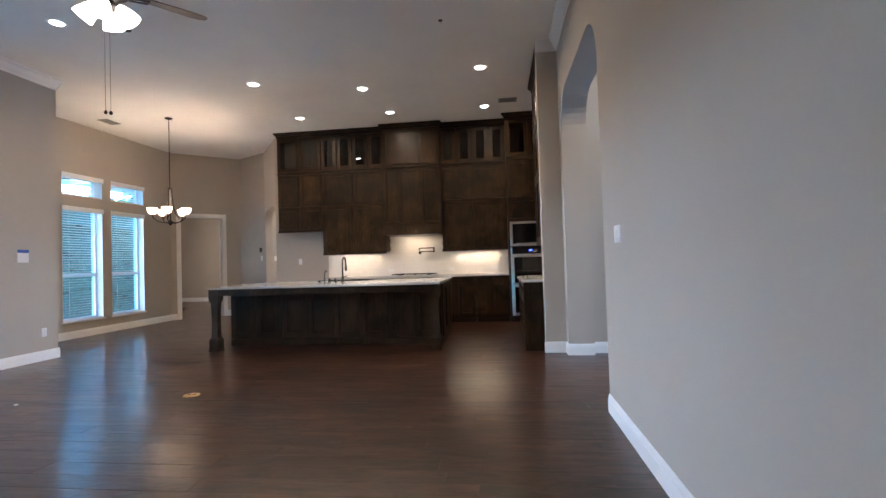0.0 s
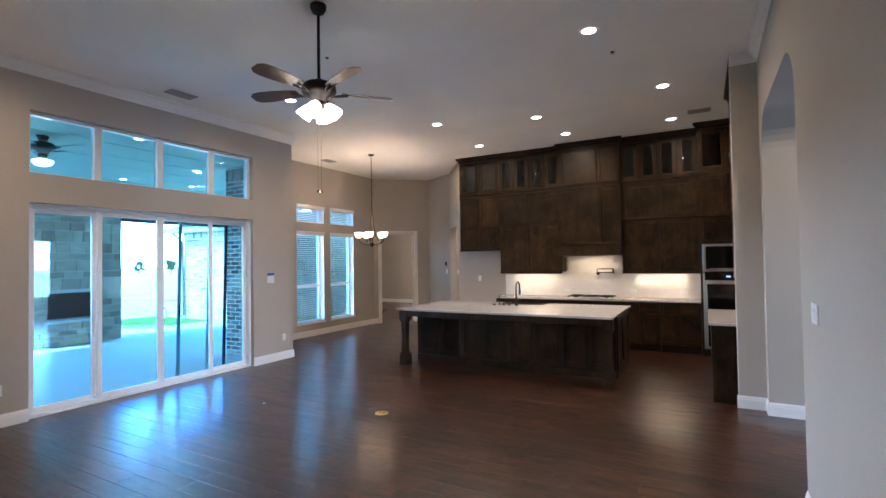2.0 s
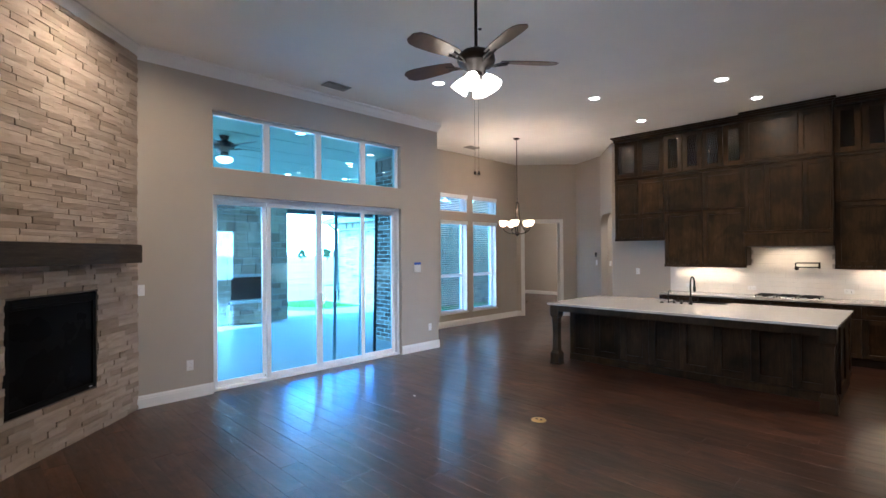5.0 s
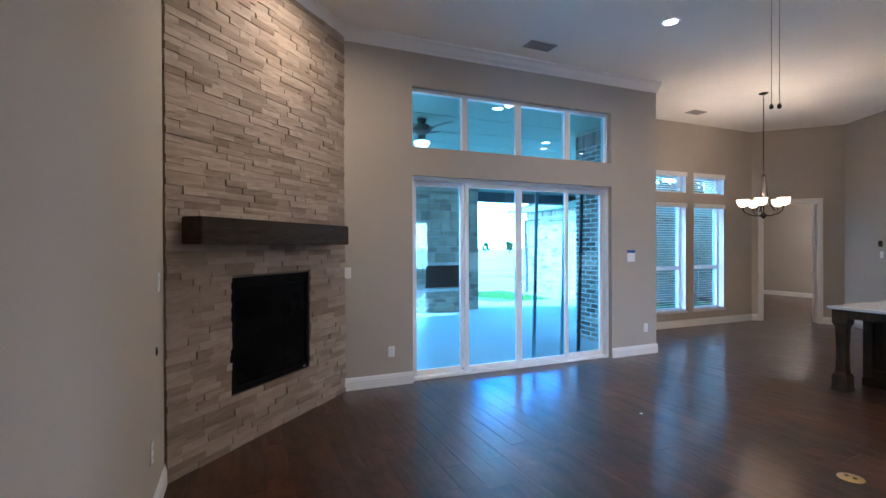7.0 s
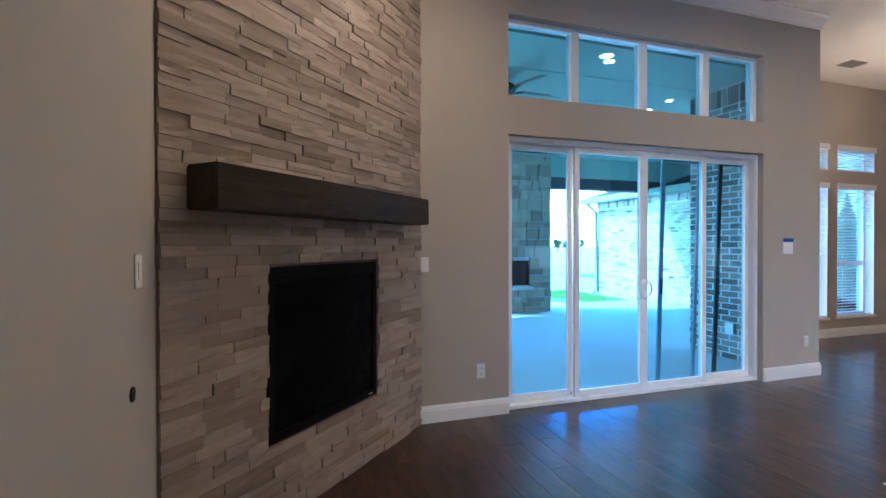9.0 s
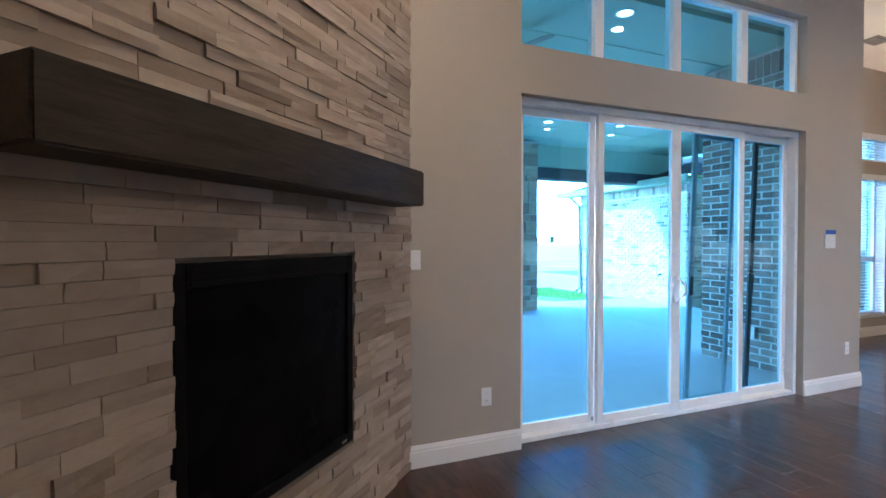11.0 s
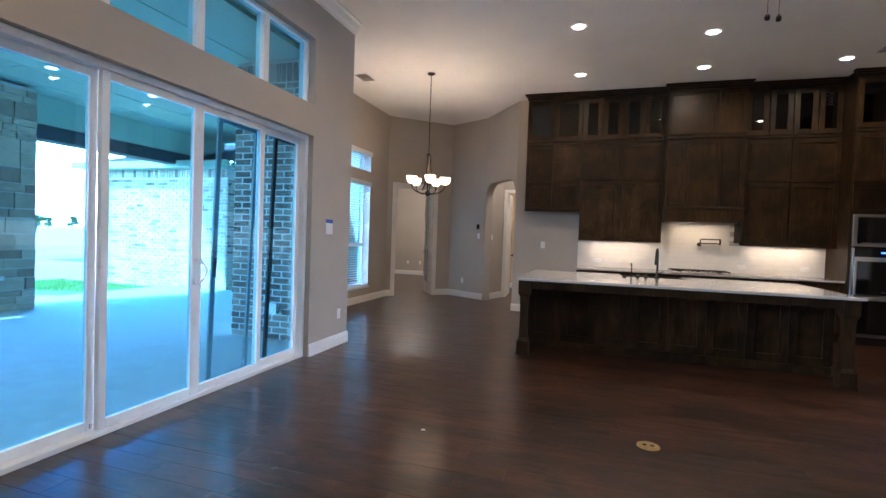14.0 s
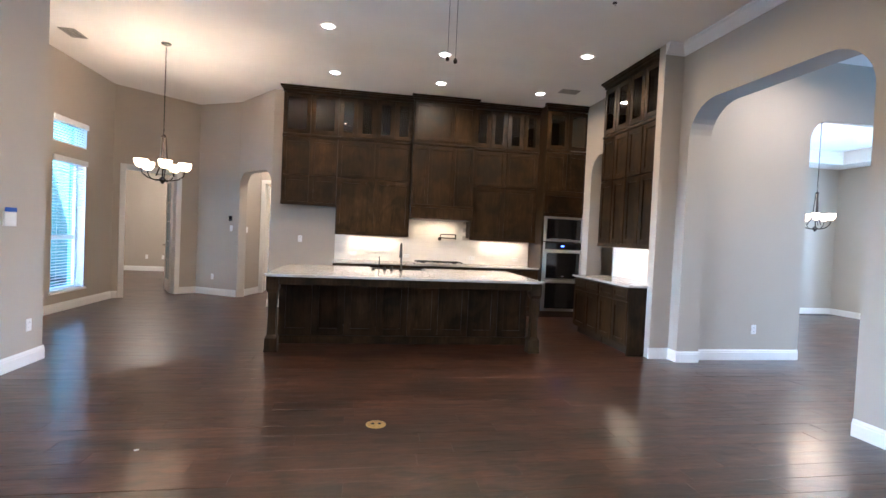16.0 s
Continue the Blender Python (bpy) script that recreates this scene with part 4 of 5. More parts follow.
for z0, z1 in ((0.60, 1.15), (0.04, 0.59)):
    dr = part("oven_door", boxes((0.031, 0.739, -0.028, 0.016, z0, z1), bevel=0.004), STEEL, ov)
    part("window", boxes((0.06, 0.71, -0.032, -0.0285, z0 + 0.012, z1 - 0.06)), BLACK_GLASS, dr, "black glass window")
    h = bmesh.new()
    tube(h, [(0.07, -0.03, z1 - 0.03), (0.07, -0.07, z1 - 0.03), (0.70, -0.07, z1 - 0.03), (0.70, -0.03, z1 - 0.03)], 0.009)
    part("handle", h, STEEL, dr, "round steel bar handle")
part("logo_plate", boxes((0.36, 0.42, -0.0335, -0.0325, 0.65, 0.66)), STEEL, ov, "small pale maker's plate")


def base_cabinet(m, w, depth, fronts, label, end=None):
    ob = thing("base_cabinet", m, label, "cabinet", "kitchen base cabinets")
    part("body", boxes((0, w, -depth + 0.02, -0.002, 0.11, 0.884)), CABINET, ob)
    part("toe_kick", boxes((0.01, w - 0.01, -depth + 0.09, -0.002, 0.0, 0.11)), CABINET_INSIDE, ob, "dark recessed toe kick")
    n = fronts
    for k in range(n):
        a, b = 0.008 + (w - 0.016) / n * k, 0.008 + (w - 0.016) / n * (k + 1)
        part("drawer", shaker(a, b, 0.70, 0.865, -depth + 0.019, 0.045), CABINET, ob)
        part("door", shaker(a, b, 0.125, 0.69, -depth + 0.019), CABINET, ob)
    return ob


x = -3.328
for w, n in ((0.66, 2), (0.66, 2), (1.14, 3), (0.66, 2), (0.642, 2)):
    base_cabinet(pose(x, YW, 0), w - 0.002, 0.63, n, "dark stained base cabinet with drawers under the white counter")
    x += w
ctr = thing("back_countertop", pose(-3.34, YW, 0.885), "white quartz countertop along the kitchen wall", "countertop")
part("slab", boxes((0, 3.772, -0.655, -0.012, 0, 0.03), bevel=0.003), QUARTZ, ctr)
spl = thing("backsplash", pose(-3.34, YW, 0), "glossy white tile backsplash under the wall cabinets", "backsplash")
spl["kind"] = "structure"
bm = bmesh.new()
rng = random.Random(5)
for r in range(11):
    z0 = 0.917 + r * 0.0765
    xx = -0.15 * (r % 2)
    while xx < 3.77:
        a, b = max(0.0, xx), min(3.772, xx + 0.303)
        top = min(z0 + 0.075, 1.725)
        hoodspan = 1.34 <= (a + b) / 2 <= 2.48
        if not hoodspan:
            top = min(top, 1.383)
        if b - a > 0.01 and top - z0 > 0.01:
            box(bm, a, b - 0.0015, -0.011 + rng.uniform(-0.0006, 0.0006), 0, z0, top)
        xx += 0.303
part("tiles", bm, TILE, spl, "glossy white subway tiles")
part("grout", boxes((0, 3.772, -0.0085, -0.001, 0.9155, 1.382), (1.34, 2.48, -0.0085, -0.001, 1.382, 1.725)), MORTAR, spl)

hob = thing("gas_cooktop", pose(-1.43, 9.62, 0.915), "stainless steel gas cooktop with black grates", "cooktop")
part("pan", boxes((-0.45, 0.45, -0.24, 0.24, 0.001, 0.014), bevel=0.004), STEEL, hob)
for gx in (-0.29, 0.0, 0.29):
    gb = bmesh.new()
    for r in ((-0.13, 0.13, -0.20, -0.185), (-0.13, 0.13, 0.185, 0.20), (-0.13, -0.115, -0.185, 0.185), (0.115, 0.13, -0.185, 0.185), (-0.115, 0.115, -0.008, 0.008)):
        box(gb, gx + r[0], gx + r[1], r[2], r[3], 0.034, 0.048)
    for fx, fy in ((-0.12, -0.19), (0.12, -0.19), (-0.12, 0.19), (0.12, 0.19)):
        box(gb, gx + fx - 0.006, gx + fx + 0.006, fy - 0.006, fy + 0.006, 0.0145, 0.034)
    part("grate", gb, BLACK_METAL, hob, "black cast iron grate")
for bx, by, br in ((-0.29, -0.1, 0.04), (-0.29, 0.1, 0.045), (0.0, 0.02, 0.055), (0.29, 0.1, 0.045), (0.29, -0.1, 0.04)):
    part("burner", lathe(bmesh.new(), [(0, 0.014), (br, 0.014), (br, 0.024), (br * 0.75, 0.03), (0, 0.03)], (bx, by, 0), 16), BLACK_METAL, hob)
for k in range(5):
    part("knob", lathe(bmesh.new(), [(0, 0.014), (0.017, 0.014), (0.015, 0.04), (0, 0.04)], (-0.16 + 0.08 * k, -0.215, 0), 14), STEEL, hob, "steel knob")
pf = thing("pot_filler", pose(-1.37, YW - 0.012, 1.38), "dark bronze folding pot filler on the backsplash", "faucet")
part("wall_flange", tube(bmesh.new(), [(0, 0.0, 0), (0, -0.012, 0)], 0.032, 16), BRONZE, pf)
part("lower_arm", tube(bmesh.new(), [(0, -0.012, 0), (0, -0.06, 0), (0, -0.06, 0.02), (0.30, -0.07, 0.02)], 0.010), BRONZE, pf)
part("joint", tube(bmesh.new(), [(0.30, -0.07, 0.0), (0.30, -0.07, 0.10)], 0.014, 12), BRONZE, pf)
part("upper_arm", tube(bmesh.new(), [(0.30, -0.07, 0.09), (0.02, -0.10, 0.09), (0.0, -0.10, 0.085), (0.0, -0.10, 0.03)], 0.010), BRONZE, pf)
part("valve_lever", tube(bmesh.new(), [(0, -0.06, 0.02), (0.02, -0.08, -0.03)], 0.006), BRONZE, pf)

# serving counter on the kitchen's east wall
em = pose(1.22, 8.08, 0, 0, 0, -90)
x = 0
for w in (0.80, 0.78):
    base_cabinet(em @ pose(x, 0, 0), w - 0.002, 0.66, 2, "dark stained base cabinet of the serving counter")
    x += w
ctr = thing("serving_countertop", em @ pose(-0.02, 0, 0.885), "white quartz countertop of the serving counter", "countertop")
part("slab", boxes((0, 1.65, -0.69, -0.012, 0, 0.03), bevel=0.003), QUARTZ, ctr)
end = thing("end_panel", em @ pose(1.581, 0, 0), "dark stained end panel of the serving counter", "panel")
part("panel", boxes((0, 0.02, -0.66, -0.17, 0.0, 0.884), bevel=0.002), CABINET, end)
UE = em @ pose(0.12, 0, 0)
for k in range(2):
    upper(UE @ pose(k * 0.73, 0, 0), 0.728, 0.36, 1.42, "dark stained stacked wall cabinet over the serving counter", [(1.44, MZ - 0.01), (MZ + 0.01, GZ0 - 0.04)], crown_ends=(k == 0, False))
bm = bmesh.new()
for r in range(7):
    z0 = 0.917 + r * 0.0765
    xx = -0.15 * (r % 2)
    while xx < 1.6:
        a, b = max(0.0, xx), min(1.57, xx + 0.303)
        if b - a > 0.01 and min(z0 + 0.075, 1.383) - z0 > 0.01:
            box(bm, a, b - 0.0015, -0.011 + rng.uniform(-0.0006, 0.0006), 0, z0, min(z0 + 0.075, 1.383))
        xx += 0.303
spl = thing("serving_backsplash", em @ pose(0.005, 0, 0), "glossy white tile backsplash of the serving counter", "backsplash")
spl["kind"] = "structure"
part("tiles", bm, TILE, spl, "glossy white subway tiles")

# island
IX0, IX1, IY0, IY1 = -3.915, -0.545, 6.56, 8.26
isl = thing("kitchen_island", pose(IX0, IY0, 0), "dark stained panelled kitchen island with square corner legs", "kitchen island")
W, D = IX1 - IX0, IY1 - IY0
BY = 0.52
part("body", boxes((0.085, W - 0.05, BY + 0.012, D - 0.04, 0.10, 0.884)), CABINET, isl)
part("plinth", boxes((0.075, W - 0.04, BY - 0.006, D - 0.08, 0.0, 0.10), bevel=0.004), CABINET, isl)
k = 8
for i in range(k):
    a, b = 0.085 + (W - 0.135) / k * i, 0.085 + (W - 0.135) / k * (i + 1)
    part("front_panel", shaker(a, b, 0.11, 0.80, BY + 0.011, 0.085, 0.001), CABINET, isl)
part("apron", boxes((0.13, W - 0.13, 0.07, 0.10, 0.79, 0.884), (0.07, 0.10, 0.13, BY, 0.79, 0.884), (W - 0.10, W - 0.07, 0.13, BY, 0.79, 0.884), bevel=0.003), CABINET, isl)
for side in (0, 1):
    lx = 0.015 if side == 0 else W - 0.155
    lg = bmesh.new()
    rings = []
    for z, ins in ((0.0, -0.006), (0.028, -0.006), (0.03, 0.0), (0.16, 0.0), (0.175, 0.008), (0.19, 0.016), (0.20, 0.022), (0.45, 0.027), (0.69, 0.02), (0.70, 0.012), (0.72, 0.006), (0.73, 0.0), (0.884, 0.0)):
        rings.append([lg.verts.new((cx, cy, z)) for cx, cy in ((lx + ins, 0.06 + ins), (lx + 0.14 - ins, 0.06 + ins), (lx + 0.14 - ins, 0.20 - ins), (lx + ins, 0.20 - ins))])
    for ra, rb in zip(rings, rings[1:]):
        for q in range(4):
            lg.faces.new((ra[q], ra[(q + 1) % 4], rb[(q + 1) % 4], rb[q]))
    lg.faces.new(rings[0]), lg.faces.new(rings[-1])
    part("leg", lg, CABINET, isl)
for i, (a, b) in enumerate(((BY + 0.02, 1.10), (1.10, D - 0.05))):
    bm = shaker(a, b, 0.11, 0.87, 0.0, 0.08, 0.001)
    bmesh.ops.rotate(bm, verts=bm.verts, cent=(0, 0, 0), matrix=Matrix.Rotation(radians(90), 3, "Z"))
    bmesh.ops.translate(bm, verts=bm.verts, vec=(W - 0.049, 0, 0))
    part("side_panel", bm, CABINET, isl)
SX0, SX1 = -2.70 - IX0, -1.89 - IX0
top = thing("island_countertop", pose(IX0, IY0, 0.885), "white quartz island countertop cut out round the sink", "countertop")
part("slab", boxes((0, W, 0, D - 0.50, 0, 0.03), (0, SX0, D - 0.4995, D, 0, 0.03), (SX1, W, D - 0.4995, D, 0, 0.03), bevel=0.0025), QUARTZ, top)
sink = thing("farmhouse_sink", pose(IX0, IY0, 0), "black apron-front sink set into the island", "sink")
part("basin", boxes((SX0 + 0.002, SX1 - 0.002, D - 0.495, D - 0.47, 0.886, 0.905), (SX0 + 0.002, SX0 + 0.03, D - 0.47, D + 0.02, 0.886, 0.905), (SX1 - 0.03, SX1 - 0.002, D - 0.47, D + 0.02, 0.886, 0.905), (SX0 + 0.03, SX1 - 0.03, D - 0.02, D + 0.02, 0.886, 0.905), (SX0 + 0.03, SX1 - 0.03, D - 0.47, D - 0.02, 0.8845, 0.8865), bevel=0.0008), BLACK_METAL, sink)
fa = thing("kitchen_faucet", pose(-2.27, 7.70, 0.915), "tall black gooseneck kitchen faucet on the island", "faucet")
part("base", lathe(bmesh.new(), [(0, 0.0), (0.03, 0.0), (0.03, 0.012), (0.02, 0.02), (0.016, 0.10), (0, 0.10)]), BLACK_METAL, fa)
arc = [(0, 0, 0.1), (0, 0, 0.30)] + [(0, 0.085 - 0.085 * math.cos(a), 0.30 + 0.085 * math.sin(a)) for a in [math.pi * i / 10 for i in range(1, 11)]] + [(0, 0.17, 0.24)]
part("spout", tube(bmesh.new(), arc, 0.013, 10), BLACK_METAL, fa)
part("spray_head", tube(bmesh.new(), [(0, 0.17, 0.255), (0, 0.17, 0.17)], 0.019, 10), BLACK_METAL, fa)
part("lever", tube(bmesh.new(), [(0.014, 0, 0.07), (0.05, 0, 0.08), (0.075, 0, 0.10)], 0.006), BLACK_METAL, fa)
sf = thing("filter_faucet", pose(-2.58, 7.72, 0.915), "small black filtered water tap on the island", "faucet")
part("spout", tube(bmesh.new(), [(0, 0, 0), (0, 0, 0.14), (0, 0.02, 0.17), (0, 0.06, 0.18), (0, 0.09, 0.16)], 0.008), BLACK_METAL, sf)
for dx in (-2.50, -2.40):
    sd = thing("soap_dispenser", pose(dx, 7.72, 0.915), "short black soap dispenser cap on the island", "dispenser", "island sink fittings")
    part("cap", lathe(bmesh.new(), [(0, 0), (0.024, 0), (0.024, 0.01), (0.016, 0.015), (0.016, 0.05), (0, 0.052)], seg=14), BLACK_METAL, sd)
as_ = thing("air_switch", pose(-2.66, 7.68, 0.915), "small black air switch button on the island", "switch")
part("button", lathe(bmesh.new(), [(0, 0), (0.028, 0), (0.028, 0.012), (0.012, 0.02), (0, 0.02)], seg=14), BLACK_METAL, as_)


# ---- lamps ----
def can_light(x, y, z=CEIL, watts=CAN_WATTS, color=WARM):
    ob = thing("recessed_light", pose(x, y, z), "round white recessed ceiling light, lit", "ceiling light", "recessed ceiling lights")
    part("trim_ring", lathe(bmesh.new(), [(0.068, -0.001), (0.095, -0.001), (0.092, -0.008), (0.070, -0.010), (0.066, -0.002)], seg=28), TRIM, ob, "white trim ring")
    part("lens", lathe(bmesh.new(), [(0, -0.0035), (0.067, -0.0035), (0.067, -0.001), (0, -0.001)], seg=28), BULB, ob, "glowing lens")
    lamp("can_lamp", "AREA", pose(x, y, z - 0.014), watts, color, size=0.13, shape="DISK", spread=162)


for x, y in CANS:
    can_light(x, y, watts=CAN_WATTS * (0.85 if y < 2 else 1.0))
# fill lights for the rooms beyond, built like the other cans but never in view
for x, y, watts in UNSEEN_FILL_CANS:
    can_light(x, y, 3.70 if x > 5 else CEIL, watts, (1.0, 0.80, 0.58))


def bowl(r):
    return [(0.018, 0.0), (r * 0.60, 0.014), (r * 0.88, 0.048), (r, 0.105), (r * 1.04, 0.115), (r * 0.97, 0.115), (r * 0.84, 0.055), (r * 0.55, 0.024), (0.0, 0.018)]


def chandelier(x, y, top, bottom, label, watts):
    ob = thing("chandelier", pose(x, y, bottom), label, "chandelier")
    h = top - bottom
    part("canopy", lathe(bmesh.new(), [(0, h), (0.065, h), (0.062, h - 0.014), (0.02, h - 0.03), (0, h - 0.03)]), BRONZE, ob)
    ch = bmesh.new()
    z, k = h - 0.03, 0
    while z > 0.70:
        ring = [(0.008 * math.cos(a), 0, z - 0.022 + 0.022 * math.sin(a)) for a in [2 * math.pi * i / 10 for i in range(11)]]
        if k % 2:
            ring = [(0, p[0], p[2]) for p in ring]
        tube(ch, ring, 0.0028, 5)
        z -= 0.034
        k += 1
    tube(ch, [(0.004, 0.003, h - 0.03), (-0.006, 0.004, h * 0.7), (0.006, -0.004, 0.72)], 0.0028, 5)
    part("chain", ch, BRONZE, ob, "dark bronze chain with its cord")
    part("column", lathe(bmesh.new(), [(0, 0.70), (0.012, 0.70), (0.034, 0.67), (0.034, 0.655), (0.012, 0.65), (0.010, 0.10), (0, 0.10)], seg=14), BRONZE, ob)
    part("finial", lathe(bmesh.new(), [(0, 0), (0.012, 0.004), (0.03, 0.03), (0.05, 0.045), (0.05, 0.06), (0.02, 0.10), (0, 0.10)], seg=16), BRONZE, ob)
    for i in range(3):
        a = 2 * math.pi * i / 3 + 0.4
        pts = [(r * math.cos(a), r * math.sin(a), z) for r, z in ((0.028, 0.65), (0.036, 0.5), (0.05, 0.36), (0.085, 0.22), (0.15, 0.12))]
        part("upright_rod", tube(bmesh.new(), pts, 0.009, 7), BRONZE, ob)
    for i in range(5):
        a = 2 * math.pi * i / 5 + 0.15
        pts = [(r * math.cos(a), r * math.sin(a), z) for r, z in ((0.03, 0.055), (0.11, 0.05), (0.20, 0.075), (0.265, 0.125), (0.28, 0.175))]
        arm = part("arm", tube(bmesh.new(), pts, 0.008, 8), BRONZE, ob)
        ctr_ = (0.28 * math.cos(a), 0.28 * math.sin(a), 0.175)
        part("cup", lathe(bmesh.new(), [(0, 0), (0.014, 0), (0.03, 0.012), (0.03, 0.018), (0, 0.018)], ctr_, 12), BRONZE, arm)
        part("shade", lathe(bmesh.new(), bowl(0.085), (ctr_[0], ctr_[1], 0.194), 18), CHANDELIER_SHADE, arm, "glowing frosted white glass bowl shade")
        lamp("chandelier_lamp", "POINT", pose(x + ctr_[0], y + ctr_[1], bottom + 0.285), watts, AMBER, size=0.05)
    return ob


chandelier(-5.65, 8.21, CEIL, 1.99, "dark bronze chandelier with five frosted bowl shades over the breakfast nook", 3.2)
dining_chandelier = chandelier(4.88, 7.97, 3.70, 1.80, "dark bronze chandelier with five frosted bowl shades in the dining room", 2.0)
dining_chandelier.scale = (0.76, 0.76, 1.0)


def ceiling_fan(x, y, top, drop, label, turn, radius=0.66, shades=4, watts=0.95):
    ob = thing("ceiling_fan", pose(x, y, top - drop), label, "ceiling fan")
    part("canopy", lathe(bmesh.new(), [(0, drop), (0.072, drop), (0.07, drop - 0.03), (0.05, drop - 0.07), (0.02, drop - 0.085), (0, drop - 0.085)]), BRONZE, ob)
    part("downrod", tube(bmesh.new(), [(0, 0, drop - 0.08), (0, 0, 0.10)], 0.013, 10), BRONZE, ob)
    part("motor", lathe(bmesh.new(), [(0, 0.11), (0.03, 0.11), (0.05, 0.085), (0.115, 0.07), (0.145, 0.045), (0.15, 0.0), (0.135, -0.03), (0.08, -0.05), (0.065, -0.09), (0.0, -0.09)], seg=28), BRONZE, ob)
    for i in range(5):
        a = turn + 72 * i
        rot = Matrix.Rotation(radians(a), 4, "Z")
        bl = bmesh.new()
        outline = [(0.20, 0.045), (0.28, 0.062), (0.42, 0.076), (0.55, 0.080), (0.62, 0.070), (radius, 0.035)]
        topv, botv = [], []
        loop = outline + [(px, -py) for px, py in reversed(outline)]
        tilt = math.tan(radians(12))
        topv = [bl.verts.new((px, py, 0.006 + py * tilt)) for px, py in loop]
        botv = [bl.verts.new((px, py, 0.0 + py * tilt)) for px, py in loop]
        bl.faces.new(topv), bl.faces.new(list(reversed(botv)))
        for q in range(len(loop)):
            r_ = (q + 1) % len(loop)
            bl.faces.new((topv[q], botv[q], botv[r_], topv[r_]))
        bmesh.ops.transform(bl, matrix=rot, verts=bl.verts)
        b = part("blade", bl, FAN_WOOD, ob, "dark wood fan blade")
        ir = tube(bmesh.new(), [(0.12, 0.0, -0.035), (0.17, 0.02, -0.022), (0.26, 0.028, -0.004)], 0.007, 6)
        tube(ir, [(0.12, 0.0, -0.035), (0.17, -0.02, -0.022), (0.26, -0.028, -0.012)], 0.007, 6)
        bmesh.ops.transform(ir, matrix=rot, verts=ir.verts)
        part("blade_bracket", ir, BRONZE, b, "dark bronze bracket")
    part("light_kit", lathe(bmesh.new(), [(0, -0.09), (0.05, -0.09), (0.06, -0.12), (0.045, -0.15), (0.02, -0.165), (0, -0.165)], seg=20), BRONZE, ob)
    for i in range(shades):
        a = radians(360 / shades * i + 25)
        if shades == 1:
            part("shade", lathe(bmesh.new(), [(0.05, -0.16), (0.12, -0.18), (0.13, -0.20), (0.09, -0.25), (0.0, -0.275)], seg=20), SHADE, ob, "glowing frosted glass bowl")
            lamp("fan_lamp", "POINT", pose(x, y, top - drop - 0.33), watts, WARM, size=0.1)
            break
        sb = lathe(bmesh.new(), [(0.0, 0.0), (0.028, 0.0), (0.045, -0.03), (0.062, -0.075), (0.07, -0.12), (0.066, -0.12), (0.058, -0.075), (0.035, -0.02), (0.0, -0.012)], seg=16)
        bmesh.ops.transform(sb, matrix=Matrix.Translation((0.075 * math.cos(a), 0.075 * math.sin(a), -0.125)) @ Matrix.Rotation(a, 4, "Z") @ Matrix.Rotation(radians(-38), 4, "Y"), verts=sb.verts)
        part("shade", sb, SHADE, ob, "glowing frosted white glass tulip shade")
        lamp("fan_lamp", "POINT", pose(x + 0.16 * math.cos(a), y + 0.16 * math.sin(a), top - drop - 0.27), watts, WARM, size=0.05)
    if shades > 1:
        for dx, z in ((0.02, -0.87), (-0.02, -0.862)):
            part("pull_chain", tube(bmesh.new(), [(dx, 0, -0.1), (dx, 0, z)], 0.0012, 5), BRONZE, ob, "thin pull chain")
            part("pull_knob", lathe(bmesh.new(), [(0, z - 0.028), (0.009, z - 0.025), (0.011, z - 0.012), (0.005, z), (0, z)], (dx, 0, 0), 10), BRONZE, ob, "small dark wooden knob")


FAN_WOOD = wood("fan_blade_wood", (0.014, 0.008, 0.006), (0.060, 0.034, 0.022), "x", 0.4, "object", 0, 0, 0.15)
ceiling_fan(-2.42, 3.25, CEIL, 0.77, "dark bronze five-blade ceiling fan with lit glass shades", -21)
ceiling_fan(-7.7, 3.28, PATIO_TOP, 0.17, "dark outdoor ceiling fan with a lit glass bowl on the patio", 20, 0.66, 1, 1.5)
for x, y in ((-6.75, 4.08), (-8.35, 6.05), (-8.3, 2.2), (-10.45, 5.75), (-10.2, 7.15)):
    can_light(x, y, PATIO_TOP, 0.7)

# strips under the wall cabinets
for a, b in ((-3.1, -2.2), (-0.6, 0.25)):
    lamp("cabinet_strip_lamp", "AREA", pose((a + b) / 2, YW - 0.14, 1.375), 0.95, WARM, size=b - a, size_y=0.03)
lamp("serving_strip_lamp", "AREA", pose(1.08, 7.2, 1.375, 0, 0, 90), 0.8, WARM, size=1.0, size_y=0.03)
lamp("hood_lamp", "AREA", pose(-1.43, YW - 0.25, 1.72), 1.0, WARM, size=0.6, size_y=0.12)
for (a, b, y0, y1) in ((-3.1, -2.2, YW - 0.16, YW - 0.12), (-0.6, 0.25, YW - 0.16, YW - 0.12), (1.06, 1.10, 6.7, 7.7)):
    st = thing("cabinet_light_strip", pose(0, 0, 0), "slim lit light strip under the wall cabinets", "light", "under-cabinet light strips")
    part("strip", boxes((a, b, y0, y1, 1.38, 1.419)), TRIM, st)


